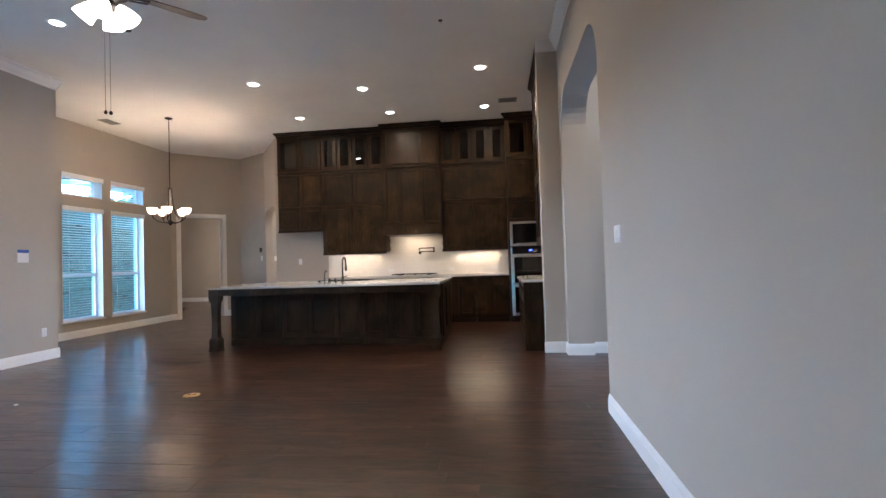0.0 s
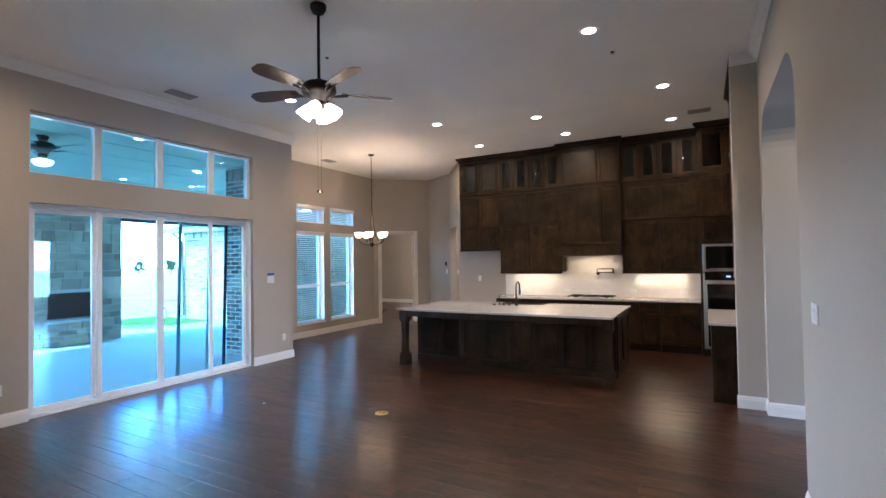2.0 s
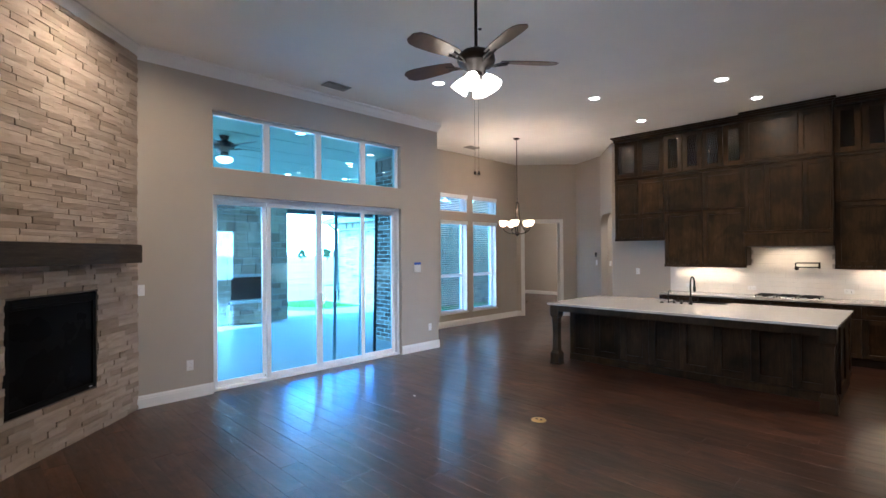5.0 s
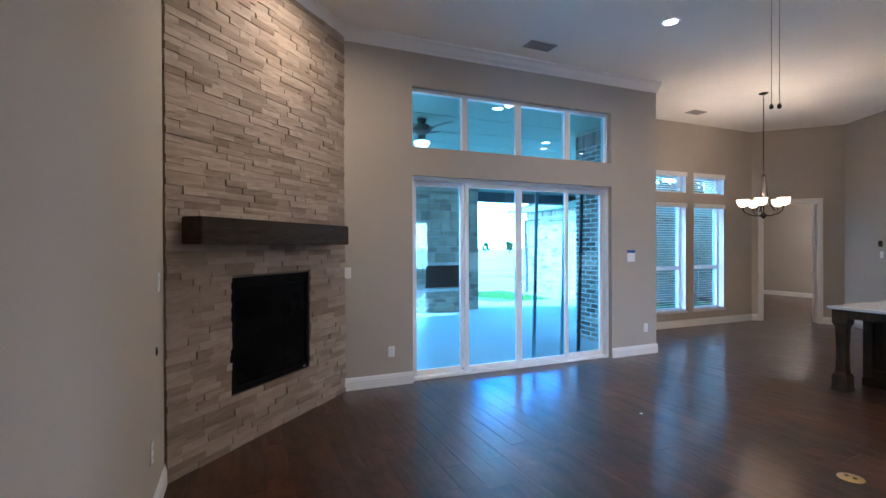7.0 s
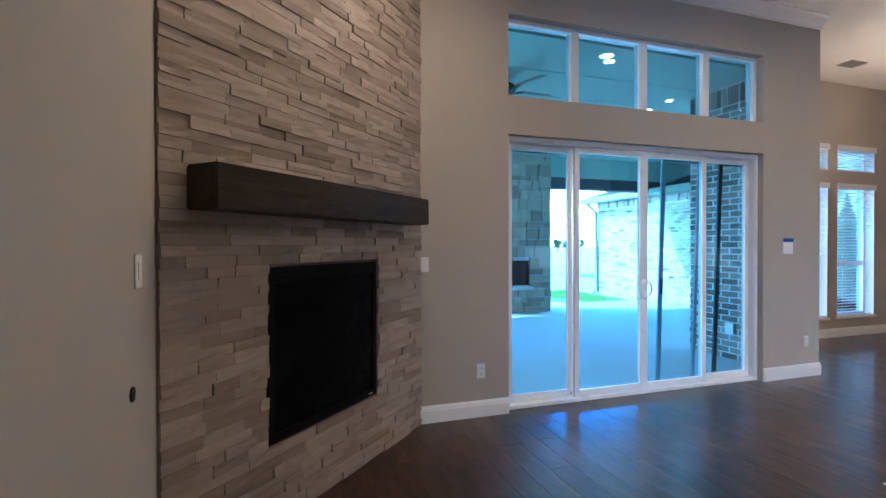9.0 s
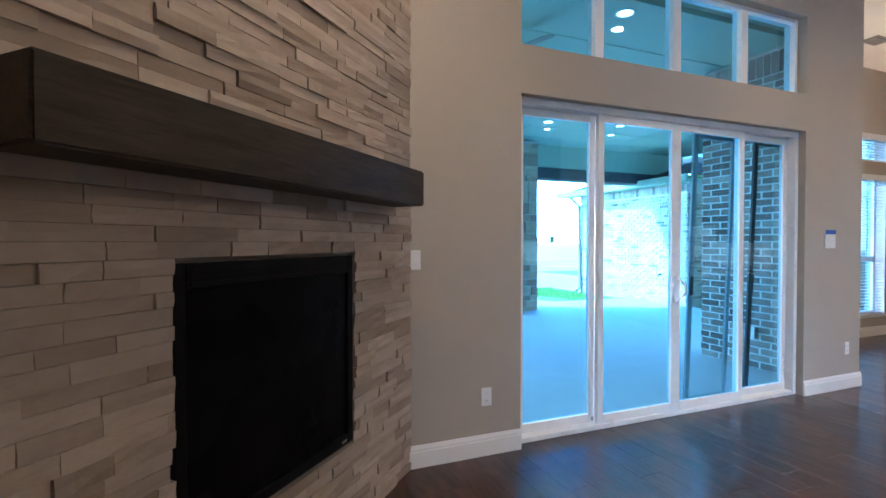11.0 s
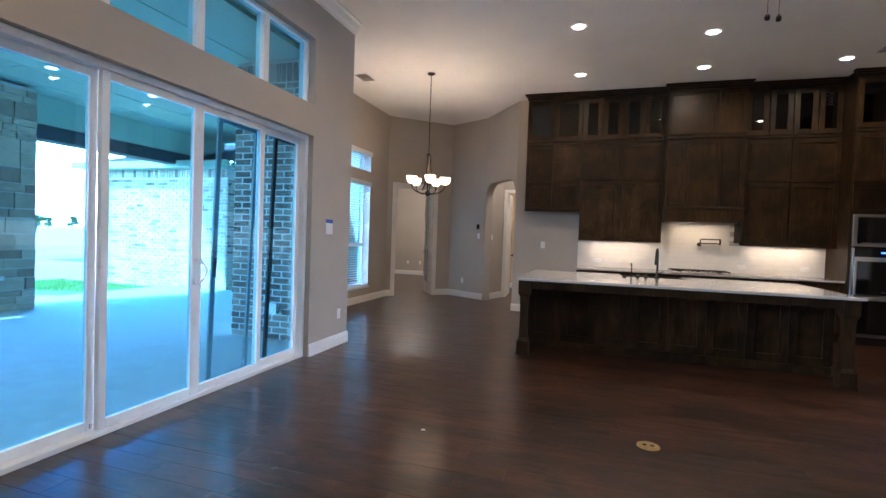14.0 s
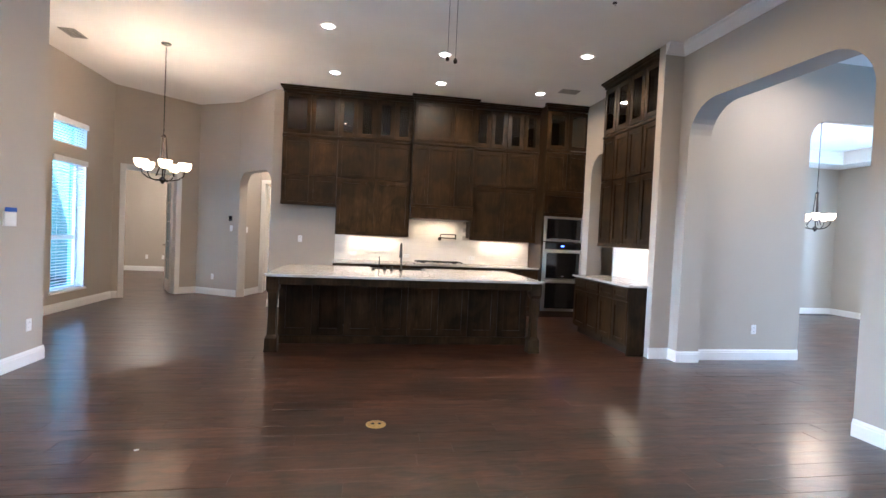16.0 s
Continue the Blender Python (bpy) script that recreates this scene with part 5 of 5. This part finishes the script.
# ---- small fittings ----
def plate(name, m, label, kind="outlet", gangs=1):
    """A white wall plate; local -y looks into the room."""
    ob = thing(name, m, label, "switch" if kind != "outlet" else "outlet", "wall plates")
    part("cover", boxes((0.009 - 0.046 * gangs, 0.046 * gangs - 0.009, -0.007, 0, -0.06, 0.06), bevel=0.003), PLASTIC, ob)
    if kind == "outlet":
        for z in (-0.024, 0.024):
            s = part("socket", boxes((-0.016, 0.016, -0.0095, -0.0072, z - 0.014, z + 0.014), bevel=0.001), PLASTIC, ob)
            part("slots", boxes((-0.008, -0.005, -0.0102, -0.0096, z - 0.004, z + 0.006), (0.005, 0.008, -0.0102, -0.0096, z - 0.004, z + 0.006)), DARK_PLASTIC, s, "dark slots")
    else:
        for g_ in range(gangs):
            c_ = (g_ - (gangs - 1) / 2) * 0.046
            part("rocker", boxes((c_ - 0.017, c_ + 0.017, -0.011, -0.0072, -0.033, 0.033), bevel=0.002), PLASTIC, ob)
    return ob


W_IN = 90   # turns a plate to look towards +x
plate("outlet", pose(-6.0, 2.25, 0.385, 0, 0, 90), "white duplex wall outlet near the fireplace")
plate("outlet", pose(-6.0, 6.11, 0.385, 0, 0, 90), "white duplex wall outlet beside the sliding door")
plate("light_switch", pose(-6.0, 1.755, 1.29, 0, 0, 90), "white rocker light switch beside the fireplace", "switch")
plate("light_switch", pose(EAST, 3.59, 1.34, 0, 0, -90), "white double rocker light switch near the arch", "switch", 2)
plate("light_switch", pose(-4.2, 0.2, 1.36, 0, 0, 180), "white rocker light switch on the south wall near the fireplace", "switch")
plate("outlet", pose(-3.92, 0.2, 0.42, 0, 0, 180), "white duplex wall outlet on the south wall")
hole = thing("gas_key_valve", pose(-4.13, 0.2, 0.95, 0, 0, 180), "small dark fireplace gas valve plate on the wall", "valve")
part("escutcheon", tube(bmesh.new(), [(0, 0, 0), (0, -0.006, 0)], 0.026, 18), BRONZE, hole)
part("socket", tube(bmesh.new(), [(0, -0.006, 0), (0, -0.010, 0)], 0.009, 12), DARK_PLASTIC, hole)
for x, z, lab in ((-3.97, 1.27, "white duplex outlet in the refrigerator space"),):
    plate("outlet", pose(x, YW, z), lab)
for x in (-3.0, -2.2 + 0.2, -0.72, 0.16):
    plate("outlet", pose(x, YW - 0.0118, 1.03) @ Matrix.Rotation(radians(90), 4, "Y"), "white outlet set sideways in the tile backsplash")
plate("outlet", pose(1.208, 7.5, 1.04, 0, 0, -90) @ Matrix.Rotation(radians(90), 4, "Y"), "white outlet in the serving counter backsplash")
plate("outlet", pose(2.25, 6.32, 0.40), "white duplex wall outlet in the foyer")
m, L2 = frame_of(NK2, NK1)
plate("outlet", m @ pose(0.62, 0, 0.38, 0, 0, 180), "white duplex wall outlet in the breakfast nook")
th = thing("thermostat", m @ pose(0.18, 0, 1.60, 0, 0, 180), "black rectangular thermostat on the nook wall", "thermostat")
part("case", boxes((-0.04, 0.04, -0.022, 0, -0.055, 0.055), bevel=0.006), DARK_PLASTIC, th)
part("screen", boxes((-0.032, 0.032, -0.0235, -0.0222, -0.02, 0.045)), BLACK_GLASS, th)
plate("light_switch", m @ pose(0.16, 0, 1.40, 0, 0, 180), "white light switch under the thermostat", "switch")
hm, _ = frame_of(HALL, (NK2[0] + 0.09, NK2[1] + 0.14))
plate("light_switch", hm @ pose(0.55, 0, 1.38, 0, 0, 180), "white light switch in the hall", "switch")
for x in (-9.2, -8.75):
    plate("outlet", pose(x, 16.4, 0.42), "white wall outlet in the study")
note = thing("wall_note", pose(-6.0, 5.82, 1.43, 0, 0, 90), "white alarm keypad with a strip of blue painter's tape", "keypad")
part("keypad", boxes((-0.075, 0.075, -0.018, 0, -0.085, 0.05), bevel=0.004), PLASTIC, note, "white plastic case")
part("tape", boxes((-0.078, 0.072, -0.0205, -0.0185, 0.045, 0.085)), TAPE, note, "blue painter's tape")

fo = thing("floor_outlet", pose(-2.667, 4.448, 0.001), "round brass floor outlet cover in the wood floor", "floor outlet")
part("cover", lathe(bmesh.new(), [(0, 0), (0.075, 0), (0.074, 0.004), (0.064, 0.007), (0, 0.007)], seg=32), BRASS, fo)
for dx in (-0.025, 0.025):
    part("cap", lathe(bmesh.new(), [(0, 0.0072), (0.014, 0.0072), (0.014, 0.0085), (0, 0.0085)], (dx, 0, 0), 14), BRONZE, fo, "dark screw cap")


def vent(x, y, z, lx, ly, label):
    ob = thing("ceiling_vent", pose(x, y, z), label, "air vent", "ceiling air vents")
    part("frame", boxes((-lx / 2, lx / 2, -ly / 2, -ly / 2 + 0.025, -0.012, -0.001), (-lx / 2, lx / 2, ly / 2 - 0.025, ly / 2, -0.012, -0.001), (-lx / 2, -lx / 2 + 0.025, -ly / 2 + 0.025, ly / 2 - 0.025, -0.012, -0.001), (lx / 2 - 0.025, lx / 2, -ly / 2 + 0.025, ly / 2 - 0.025, -0.012, -0.001), bevel=0.002), VENT, ob)
    part("backing", boxes((-lx / 2 + 0.025, lx / 2 - 0.025, -ly / 2 + 0.025, ly / 2 - 0.025, -0.003, -0.001)), DARK_PLASTIC, ob, "dark duct")
    n = int((min(lx, ly) - 0.06) / 0.018)
    for k in range(n):
        u = -min(lx, ly) / 2 + 0.034 + 0.018 * k
        r = (-lx / 2 + 0.025, lx / 2 - 0.025, u, u + 0.008) if ly <= lx else (u, u + 0.008, -ly / 2 + 0.025, ly / 2 - 0.025)
        part("slat", boxes((*r, -0.011, -0.004)), VENT, ob)


VENT = painted("vent_paint", (0.30, 0.285, 0.265), 0.5, 40, 0.03, 0.02)
vent(-5.54, 3.96, CEIL, 0.20, 0.36, "grey-white slatted ceiling vent above the sliding door")
vent(-6.8, 8.16, CEIL, 0.20, 0.32, "grey-white slatted ceiling vent in the nook")
vent(0.49, 8.51, CEIL, 0.32, 0.20, "grey-white slatted ceiling vent in the kitchen")
sm = thing("ceiling_sensor", pose(-0.32, 5.6, CEIL), "small dark bare sensor bracket on the ceiling", "sensor")
part("base", lathe(bmesh.new(), [(0, -0.001), (0.025, -0.001), (0.02, -0.012), (0, -0.012)], seg=14), DARK_PLASTIC, sm)
part("stem", tube(bmesh.new(), [(0, 0, -0.012), (0.01, 0.0, -0.035)], 0.006), STEEL, sm)
sm = thing("ceiling_sensor", pose(-3.1, 4.1, CEIL), "small dark bare sensor bracket on the ceiling", "sensor")
part("base", lathe(bmesh.new(), [(0, -0.001), (0.02, -0.001), (0.016, -0.012), (0, -0.012)], seg=14), DARK_PLASTIC, sm)
for x, y, s in ((-4.166, 4.12, 0.014),):
    sc = thing("paper_scrap", pose(x, y, 0.0015, 0, 0, 30), "tiny white paper scrap lying on the wood floor", "scrap")
    part("scrap", boxes((-s, s, -s * 0.7, s * 0.7, 0, 0.004), bevel=0.0015), PAPER, sc)

# wing of the house, its brick coloured pale as if in sun, with eave and downspout
wing = thing("house_wing", pose(-15.0, 10.0, -0.14), "house wing of brick paled as if sunlit, with a low shingle roof", "house")
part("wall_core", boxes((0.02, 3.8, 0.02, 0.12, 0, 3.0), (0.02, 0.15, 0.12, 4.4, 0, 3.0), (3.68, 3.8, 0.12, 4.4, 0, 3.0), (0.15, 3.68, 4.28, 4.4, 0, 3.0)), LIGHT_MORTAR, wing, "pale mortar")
bm = bmesh.new()
v = [bm.verts.new(c) for c in ((-0.5, -0.45, 3.0), (4.2, -0.45, 3.0), (2.2, 2.2, 3.9), (1.5, 2.2, 3.9), (-0.5, 4.85, 3.0), (-0.5, -0.45, 2.96), (4.2, -0.45, 2.96))]
bm.faces.new((v[0], v[1], v[2], v[3])), bm.faces.new((v[0], v[3], v[4])), bm.faces.new((v[5], v[6], v[1], v[0])), bm.faces.new((v[1], bm.verts.new((4.2, 4.85, 3.0)), v[2]))
part("roof", bm, SHINGLE, wing, "grey shingle roof")
part("fascia", boxes((-0.52, 4.2, -0.50, -0.455, 2.86, 3.02), (-0.52, 4.2, -0.454, 0.02, 2.88, 2.92)), SOFFIT, wing, "painted eave")
part("downspout", tube(bmesh.new(), [(0.05, -0.42, 2.86), (0.05, -0.08, 2.6), (0.05, -0.06, 0.15), (0.05, -0.2, 0.05)], 0.045, 8), SCREEN_FRAME, wing, "grey downspout")
bm = bmesh.new()
rng = random.Random(8)
verts, faces = [], []
for r in range(35):
    z = r * 0.076
    x = -0.105 * (r % 2)
    while x < 3.75:
        a, b = max(0.0, x), min(3.8, x + 0.198)
        d = rng.uniform(0.0, 0.008)
        k = len(verts)
        verts += [(a, -d, z), (b, -d, z), (b, -d, z + 0.064), (a, -d, z + 0.064), (a, 0.02, z), (b, 0.02, z), (b, 0.02, z + 0.064), (a, 0.02, z + 0.064)]
        faces += [tuple(k + q for q in f) for f in ((0, 1, 2, 3), (0, 4, 5, 1), (3, 2, 6, 7), (0, 3, 7, 4), (1, 5, 6, 2))]
        x += 0.21
    # the end wall towards the nook
    y = 0.02 - 0.105 * (r % 2)
    while y < 4.35:
        a, b = max(0.02, y), min(4.4, y + 0.198)
        d = 3.8 + rng.uniform(0.004, 0.012)
        k = len(verts)
        verts += [(d, a, z), (d, b, z), (d, b, z + 0.064), (d, a, z + 0.064), (3.79, a, z), (3.79, b, z), (3.79, b, z + 0.064), (3.79, a, z + 0.064)]
        faces += [tuple(k + q for q in f) for f in ((0, 1, 2, 3), (0, 4, 5, 1), (3, 2, 6, 7), (0, 3, 7, 4), (1, 5, 6, 2))]
        y += 0.21
# soldier course under the eave
for k_ in range(49):
    x = 0.004 + 0.0775 * k_
    k = len(verts)
    verts += [(x, -0.012, 2.69), (x + 0.066, -0.012, 2.69), (x + 0.066, -0.012, 2.885), (x, -0.012, 2.885), (x, 0.02, 2.69), (x + 0.066, 0.02, 2.69), (x + 0.066, 0.02, 2.885), (x, 0.02, 2.885)]
    faces += [tuple(k + q for q in f) for f in ((0, 1, 2, 3), (0, 4, 5, 1), (3, 2, 6, 7), (0, 3, 7, 4), (1, 5, 6, 2))]
me = bpy.data.meshes.new("brick_courses")
me.from_pydata(verts, [], faces)
me.materials.append(BRICK_SUN_PALED)
ob = new("brick_courses", me)
ob.parent = wing
ob["kind"] = "stuff"
sp = thing("garden_spigot", pose(-11.9, 9.99, 0.62), "small dark garden spigot with a hose end on the brick", "spigot")
part("valve", tube(bmesh.new(), [(0, 0, 0), (0, -0.1, 0), (0, -0.12, -0.05)], 0.02), DARK_PLASTIC, sp)


ob = thing("outdoor_outlet", pose(-6.98, 6.206, 0.36), "grey weatherproof outlet box on the patio brick", "outlet")
part("box", boxes((-0.055, 0.055, -0.055, 0.0, -0.065, 0.065), bevel=0.006), SCREEN_FRAME, ob)
part("cover", boxes((-0.06, 0.06, -0.066, -0.056, -0.07, 0.07), bevel=0.004), PLASTIC, ob, "pale hinged cover")
ob = thing("ceiling_speaker", pose(-10.0, 7.3, PATIO_TOP), "round white flush ceiling speaker in the patio ceiling", "speaker")
part("bezel", lathe(bmesh.new(), [(0.10, -0.001), (0.13, -0.001), (0.128, -0.010), (0.105, -0.012)], seg=28), TRIM, ob, "white bezel")
part("grille", lathe(bmesh.new(), [(0, -0.007), (0.104, -0.007), (0.104, -0.002), (0, -0.002)], seg=28), PLASTIC, ob, "white metal grille")


# far trees
def tree(x, y, h, seed, leaf=1.0):
    rng = random.Random(seed)
    ob = thing("tree", pose(x, y, -0.14), "leafy green tree standing on open ground", "tree", "trees round the garden")
    tr = bmesh.new()
    tube(tr, [(0, 0, 0), (0.1, 0, h * 0.3), (0, 0.1, h * 0.6)], h * 0.025, 7)
    for k in range(5):
        a = rng.uniform(0, 6.28)
        tube(tr, [(0, 0, h * (0.3 + 0.06 * k)), (h * 0.2 * math.cos(a), h * 0.2 * math.sin(a), h * (0.5 + 0.07 * k))], h * 0.01, 5)
    part("trunk", tr, BARK, ob, "grey-brown trunk")
    verts, faces = [], []
    for k in range(26):
        a, rr, zz = rng.uniform(0, 6.28), h * 0.36 * math.sqrt(rng.random()), h * rng.uniform(0.35, 0.95)
        cx, cy = rr * math.cos(a) * (1.15 - zz / h * 0.5), rr * math.sin(a) * (1.15 - zz / h * 0.5)
        for q in range(70):
            p = Vector((rng.gauss(0, 1), rng.gauss(0, 1), rng.gauss(0, 0.7))) * h * 0.055 + Vector((cx, cy, zz))
            u = Vector((rng.gauss(0, 1), rng.gauss(0, 1), rng.gauss(0, 1))).normalized() * h * 0.022 * leaf
            w = u.cross(Vector((rng.gauss(0, 1), rng.gauss(0, 1), 1))).normalized() * h * 0.016 * leaf
            i = len(verts)
            verts += [p - u, p + w, p + u, p - w]
            faces.append((i, i + 1, i + 2, i + 3))
    me = bpy.data.meshes.new("crown")
    me.from_pydata(verts, [], faces)
    me.materials.append(LEAF)
    cr = new("crown", me)
    cr.parent = ob
    tagged(cr, "loose green crown of leaves")


for k, (x, y, h) in enumerate(((-94, 57.6, 2.9), (-97, 53.0, 2.6), (-104, 52.0, 2.4), (-108, 66.0, 2.8), (-112, 71.0, 2.6), (-106, 49.0, 2.3), (-115, 78.0, 3.0))):
    tree(x, y, h, 20 + k, 2.2)


# garden trees north of the nook
rng = random.Random(77)
for k in range(11):
    tree(-24.0 + 1.75 * k + rng.uniform(-0.5, 0.5), 22.5 + 4.0 * rng.random(), rng.uniform(4.8, 6.6), 60 + k, 1.5)

# ---- pieces ----
# stacked ledge stones of the fireplace
ledge = variants("ledge_stone", 8, 11, LEDGE, 0.22)
rng = random.Random(21)
z = 0.0
high_v, high_f = [], []
while z < CEIL - 0.004:
    h = rng.choice((0.046, 0.050, 0.050, 0.056))
    if CEIL - z - h < 0.05:
        h = CEIL - 0.003 - z
    s = -0.014
    first = True
    while s < FLEN + 0.014:
        w = rng.uniform(0.13, 0.36)
        if first:
            w, first = rng.uniform(0.08, 0.34), False
        e = min(s + w, FLEN + 0.014)
        if FLEN + 0.014 - e < 0.1:
            e = FLEN + 0.014
        spans = [(s, e)]
        if z + h > FZ0 + 0.01 and z < FZ1 - 0.01:
            spans = [(a, b) for a, b in ((s, min(e, FB0)), (max(s, FB1), e)) if b - a > 0.02]
        for a, b in spans:
            za, zb = z, z + h
            if not (b <= FB0 + 0.001 or a >= FB1 - 0.001):
                if za < FZ0 < zb:
                    zb = FZ0
                elif za < FZ1 < zb:
                    za = FZ1
            d = rng.choice((0.018, 0.022, 0.026, 0.031)) + rng.uniform(0, 0.004)
            if za > 2.05:
                src, k = rng.choice(ledge), len(high_v)
                for v_ in src.vertices:
                    high_v.append((b - 0.0012 - v_.co.x * (b - a - 0.0024), 0.0115 - v_.co.y * d, za + 0.0008 + v_.co.z * (zb - za - 0.0016)))
                high_f += [tuple(k + q for q in p_.vertices) for p_ in src.polygons]
                continue
            piece("stone", rng.choice(ledge), fire, b - 0.0012, 0.0115, za + 0.0008, b - a - 0.0024, d, zb - za - 0.0016, math.pi)
        s = e
    z += h

me = bpy.data.meshes.new("upper_stonework")
me.from_pydata(high_v, [], high_f)
me.materials.append(stone("ledge_stone_high", (0.27, 0.214, 0.166), (0.48, 0.392, 0.32), "island", 9, 0.8, 0.84, 0.004))
ob = new("upper_stonework", me)
ob.parent = fire
ob["kind"] = "stuff"

# bricks of the nook's outer wall, beside the patio
nook_out = thing("brick_wall", pose(-7.66, 6.215, -0.05), "red-brown and dark brick outer nook wall beside the patio", "wall")
nook_out["kind"] = "structure"
nook_out.name = "wall_brick_patio"
OUT = [(0.0, 1.575), (2.445, 2.655), (3.525, 3.9)]
part("mortar", boxes((0.0, 1.46, 0.0, 0.004, 0, 3.58), *[(-0.012, 0.0, a, b, 0, 3.58) for a, b in OUT], *[(-0.012, 0.0, a, b, *h) for a, b in ((1.575, 2.445), (2.655, 3.525)) for h in ((0, 0.36), (2.44, 2.65), (3.04, 3.58))]), LIGHT_MORTAR, nook_out, "pale mortar")
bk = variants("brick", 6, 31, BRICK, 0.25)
rng = random.Random(33)
for r in range(41):
    z = 0.004 + r * 0.081
    x = -0.13 * (r % 2)
    while x < 1.45:
        a, b = max(-0.012, x), min(1.45, x + 0.245)
        if b - a > 0.03:
            piece("brick", rng.choice(bk), nook_out, a, 0.001, z, b - a - 0.014, rng.uniform(0.005, 0.009), 0.067)
        x += 0.256

for k in range(17):
    piece("soldier_brick", rng.choice(bk), nook_out, -0.012 + 0.0865 * k, 0.001, 3.325, 0.073, rng.uniform(0.008, 0.012), 0.24)

# stones of the outdoor fireplace
ps = variants("patio_stone", 6, 41, PATIO_STONE, 0.35)
rng = random.Random(43)
z = 0.0
while z < 3.5:
    h = rng.choice((0.11, 0.15, 0.19, 0.25))
    h = min(h, 3.56 - z)
    x = -1.8
    while x < -0.05:
        w = rng.uniform(0.15, 0.46)
        e = min(x + w, -0.02)
        if -0.02 - e < 0.12:
            e = -0.02
        spans = [(x, e)]
        if z + h > 0.6 and z < 1.15:
            spans = [(a, b) for a, b in ((x, min(e, -1.48)), (max(x, -0.57), e)) if b - a > 0.03]
        for a, b in spans:
            za, zb = z, z + h
            if a < -0.57 and b > -1.48:
                zb = min(zb, 0.6) if za < 0.6 else zb
                za = max(za, 1.15) if zb > 1.15 else za
            if zb - za > 0.03:
                piece("stone", rng.choice(ps), patio_fp, a + 0.006, 0.002, za + 0.006, b - a - 0.012, rng.uniform(0.025, 0.05), zb - za - 0.012)
        x = e
    z += h

# floor planks
def plank_mesh():
    bm = bmesh.new()
    outer = [bm.verts.new(c) for c in ((0, 0, -0.0045), (1, 0, -0.0045), (1, 1, -0.0045), (0, 1, -0.0045))]
    lo = [bm.verts.new(c) for c in ((0, 0, -0.0008), (1, 0, -0.0008), (1, 1, -0.0008), (0, 1, -0.0008))]
    up = [bm.verts.new(c) for c in ((0.001, 0.007, 0), (0.999, 0.007, 0), (0.999, 0.993, 0), (0.001, 0.993, 0))]
    for a, b in ((outer, lo), (lo, up)):
        for i in range(4):
            bm.faces.new((a[i], a[(i + 1) % 4], b[(i + 1) % 4], b[i]))
    bm.faces.new(up)
    return mesh_of("plank", bm, PLANK)


PW = 0.165
rng = random.Random(51)
pm = plank_mesh()
verts, faces = [], []
count = 0
for r in range(-16, 100):
    y = r * PW
    areas = [(-6.1, 8.4)] if y < 6.2 else [(-7.5, 8.4)] if y < 10.1 else [(-7.5 - max(0.0, (y - 10.65) * 0.6), -3.0)] if y < 13.7 else [(-12.7, -3.0)]
    for x0, x1 in areas:
        x = x0 - rng.uniform(0, 1.2)
        while x < x1:
            w = rng.uniform(0.55, 1.9)
            a, b = max(x, x0), min(x + w, x1)
            if b - a > 0.02:
                if 0.2 < y < 6.1 and a < 1.0 and count < 300:
                    ob = new("plank", pm)
                    ob.parent = floor
                    ob.matrix_basis = Matrix.LocRotScale((a, y, rng.uniform(-0.0006, 0.0)), Euler((rng.uniform(-0.003, 0.003), rng.uniform(-0.0006, 0.0006), 0)), (b - a - 0.0007, PW - 0.0007, 1))
                    count += 1
                else:
                    k = len(verts)
                    c, d = b - 0.0007, y + PW - 0.0007
                    dz = rng.uniform(-0.0006, 0.0)
                    verts += [(a, y, -0.0045), (c, y, -0.0045), (c, d, -0.0045), (a, d, -0.0045), (a + 0.001, y + 0.001, dz), (c - 0.001, y + 0.001, dz), (c - 0.001, d - 0.001, dz), (a + 0.001, d - 0.001, dz)]
                    faces += [tuple(k + q for q in f) for f in ((0, 1, 5, 4), (1, 2, 6, 5), (2, 3, 7, 6), (3, 0, 4, 7), (4, 5, 6, 7))]
            x += w
me = bpy.data.meshes.new("plank_field")
me.from_pydata(verts, [], faces)
me.materials.append(PLANK_REST)
ob = new("plank_field", me)
ob.parent = floor
ob["kind"] = "stuff"
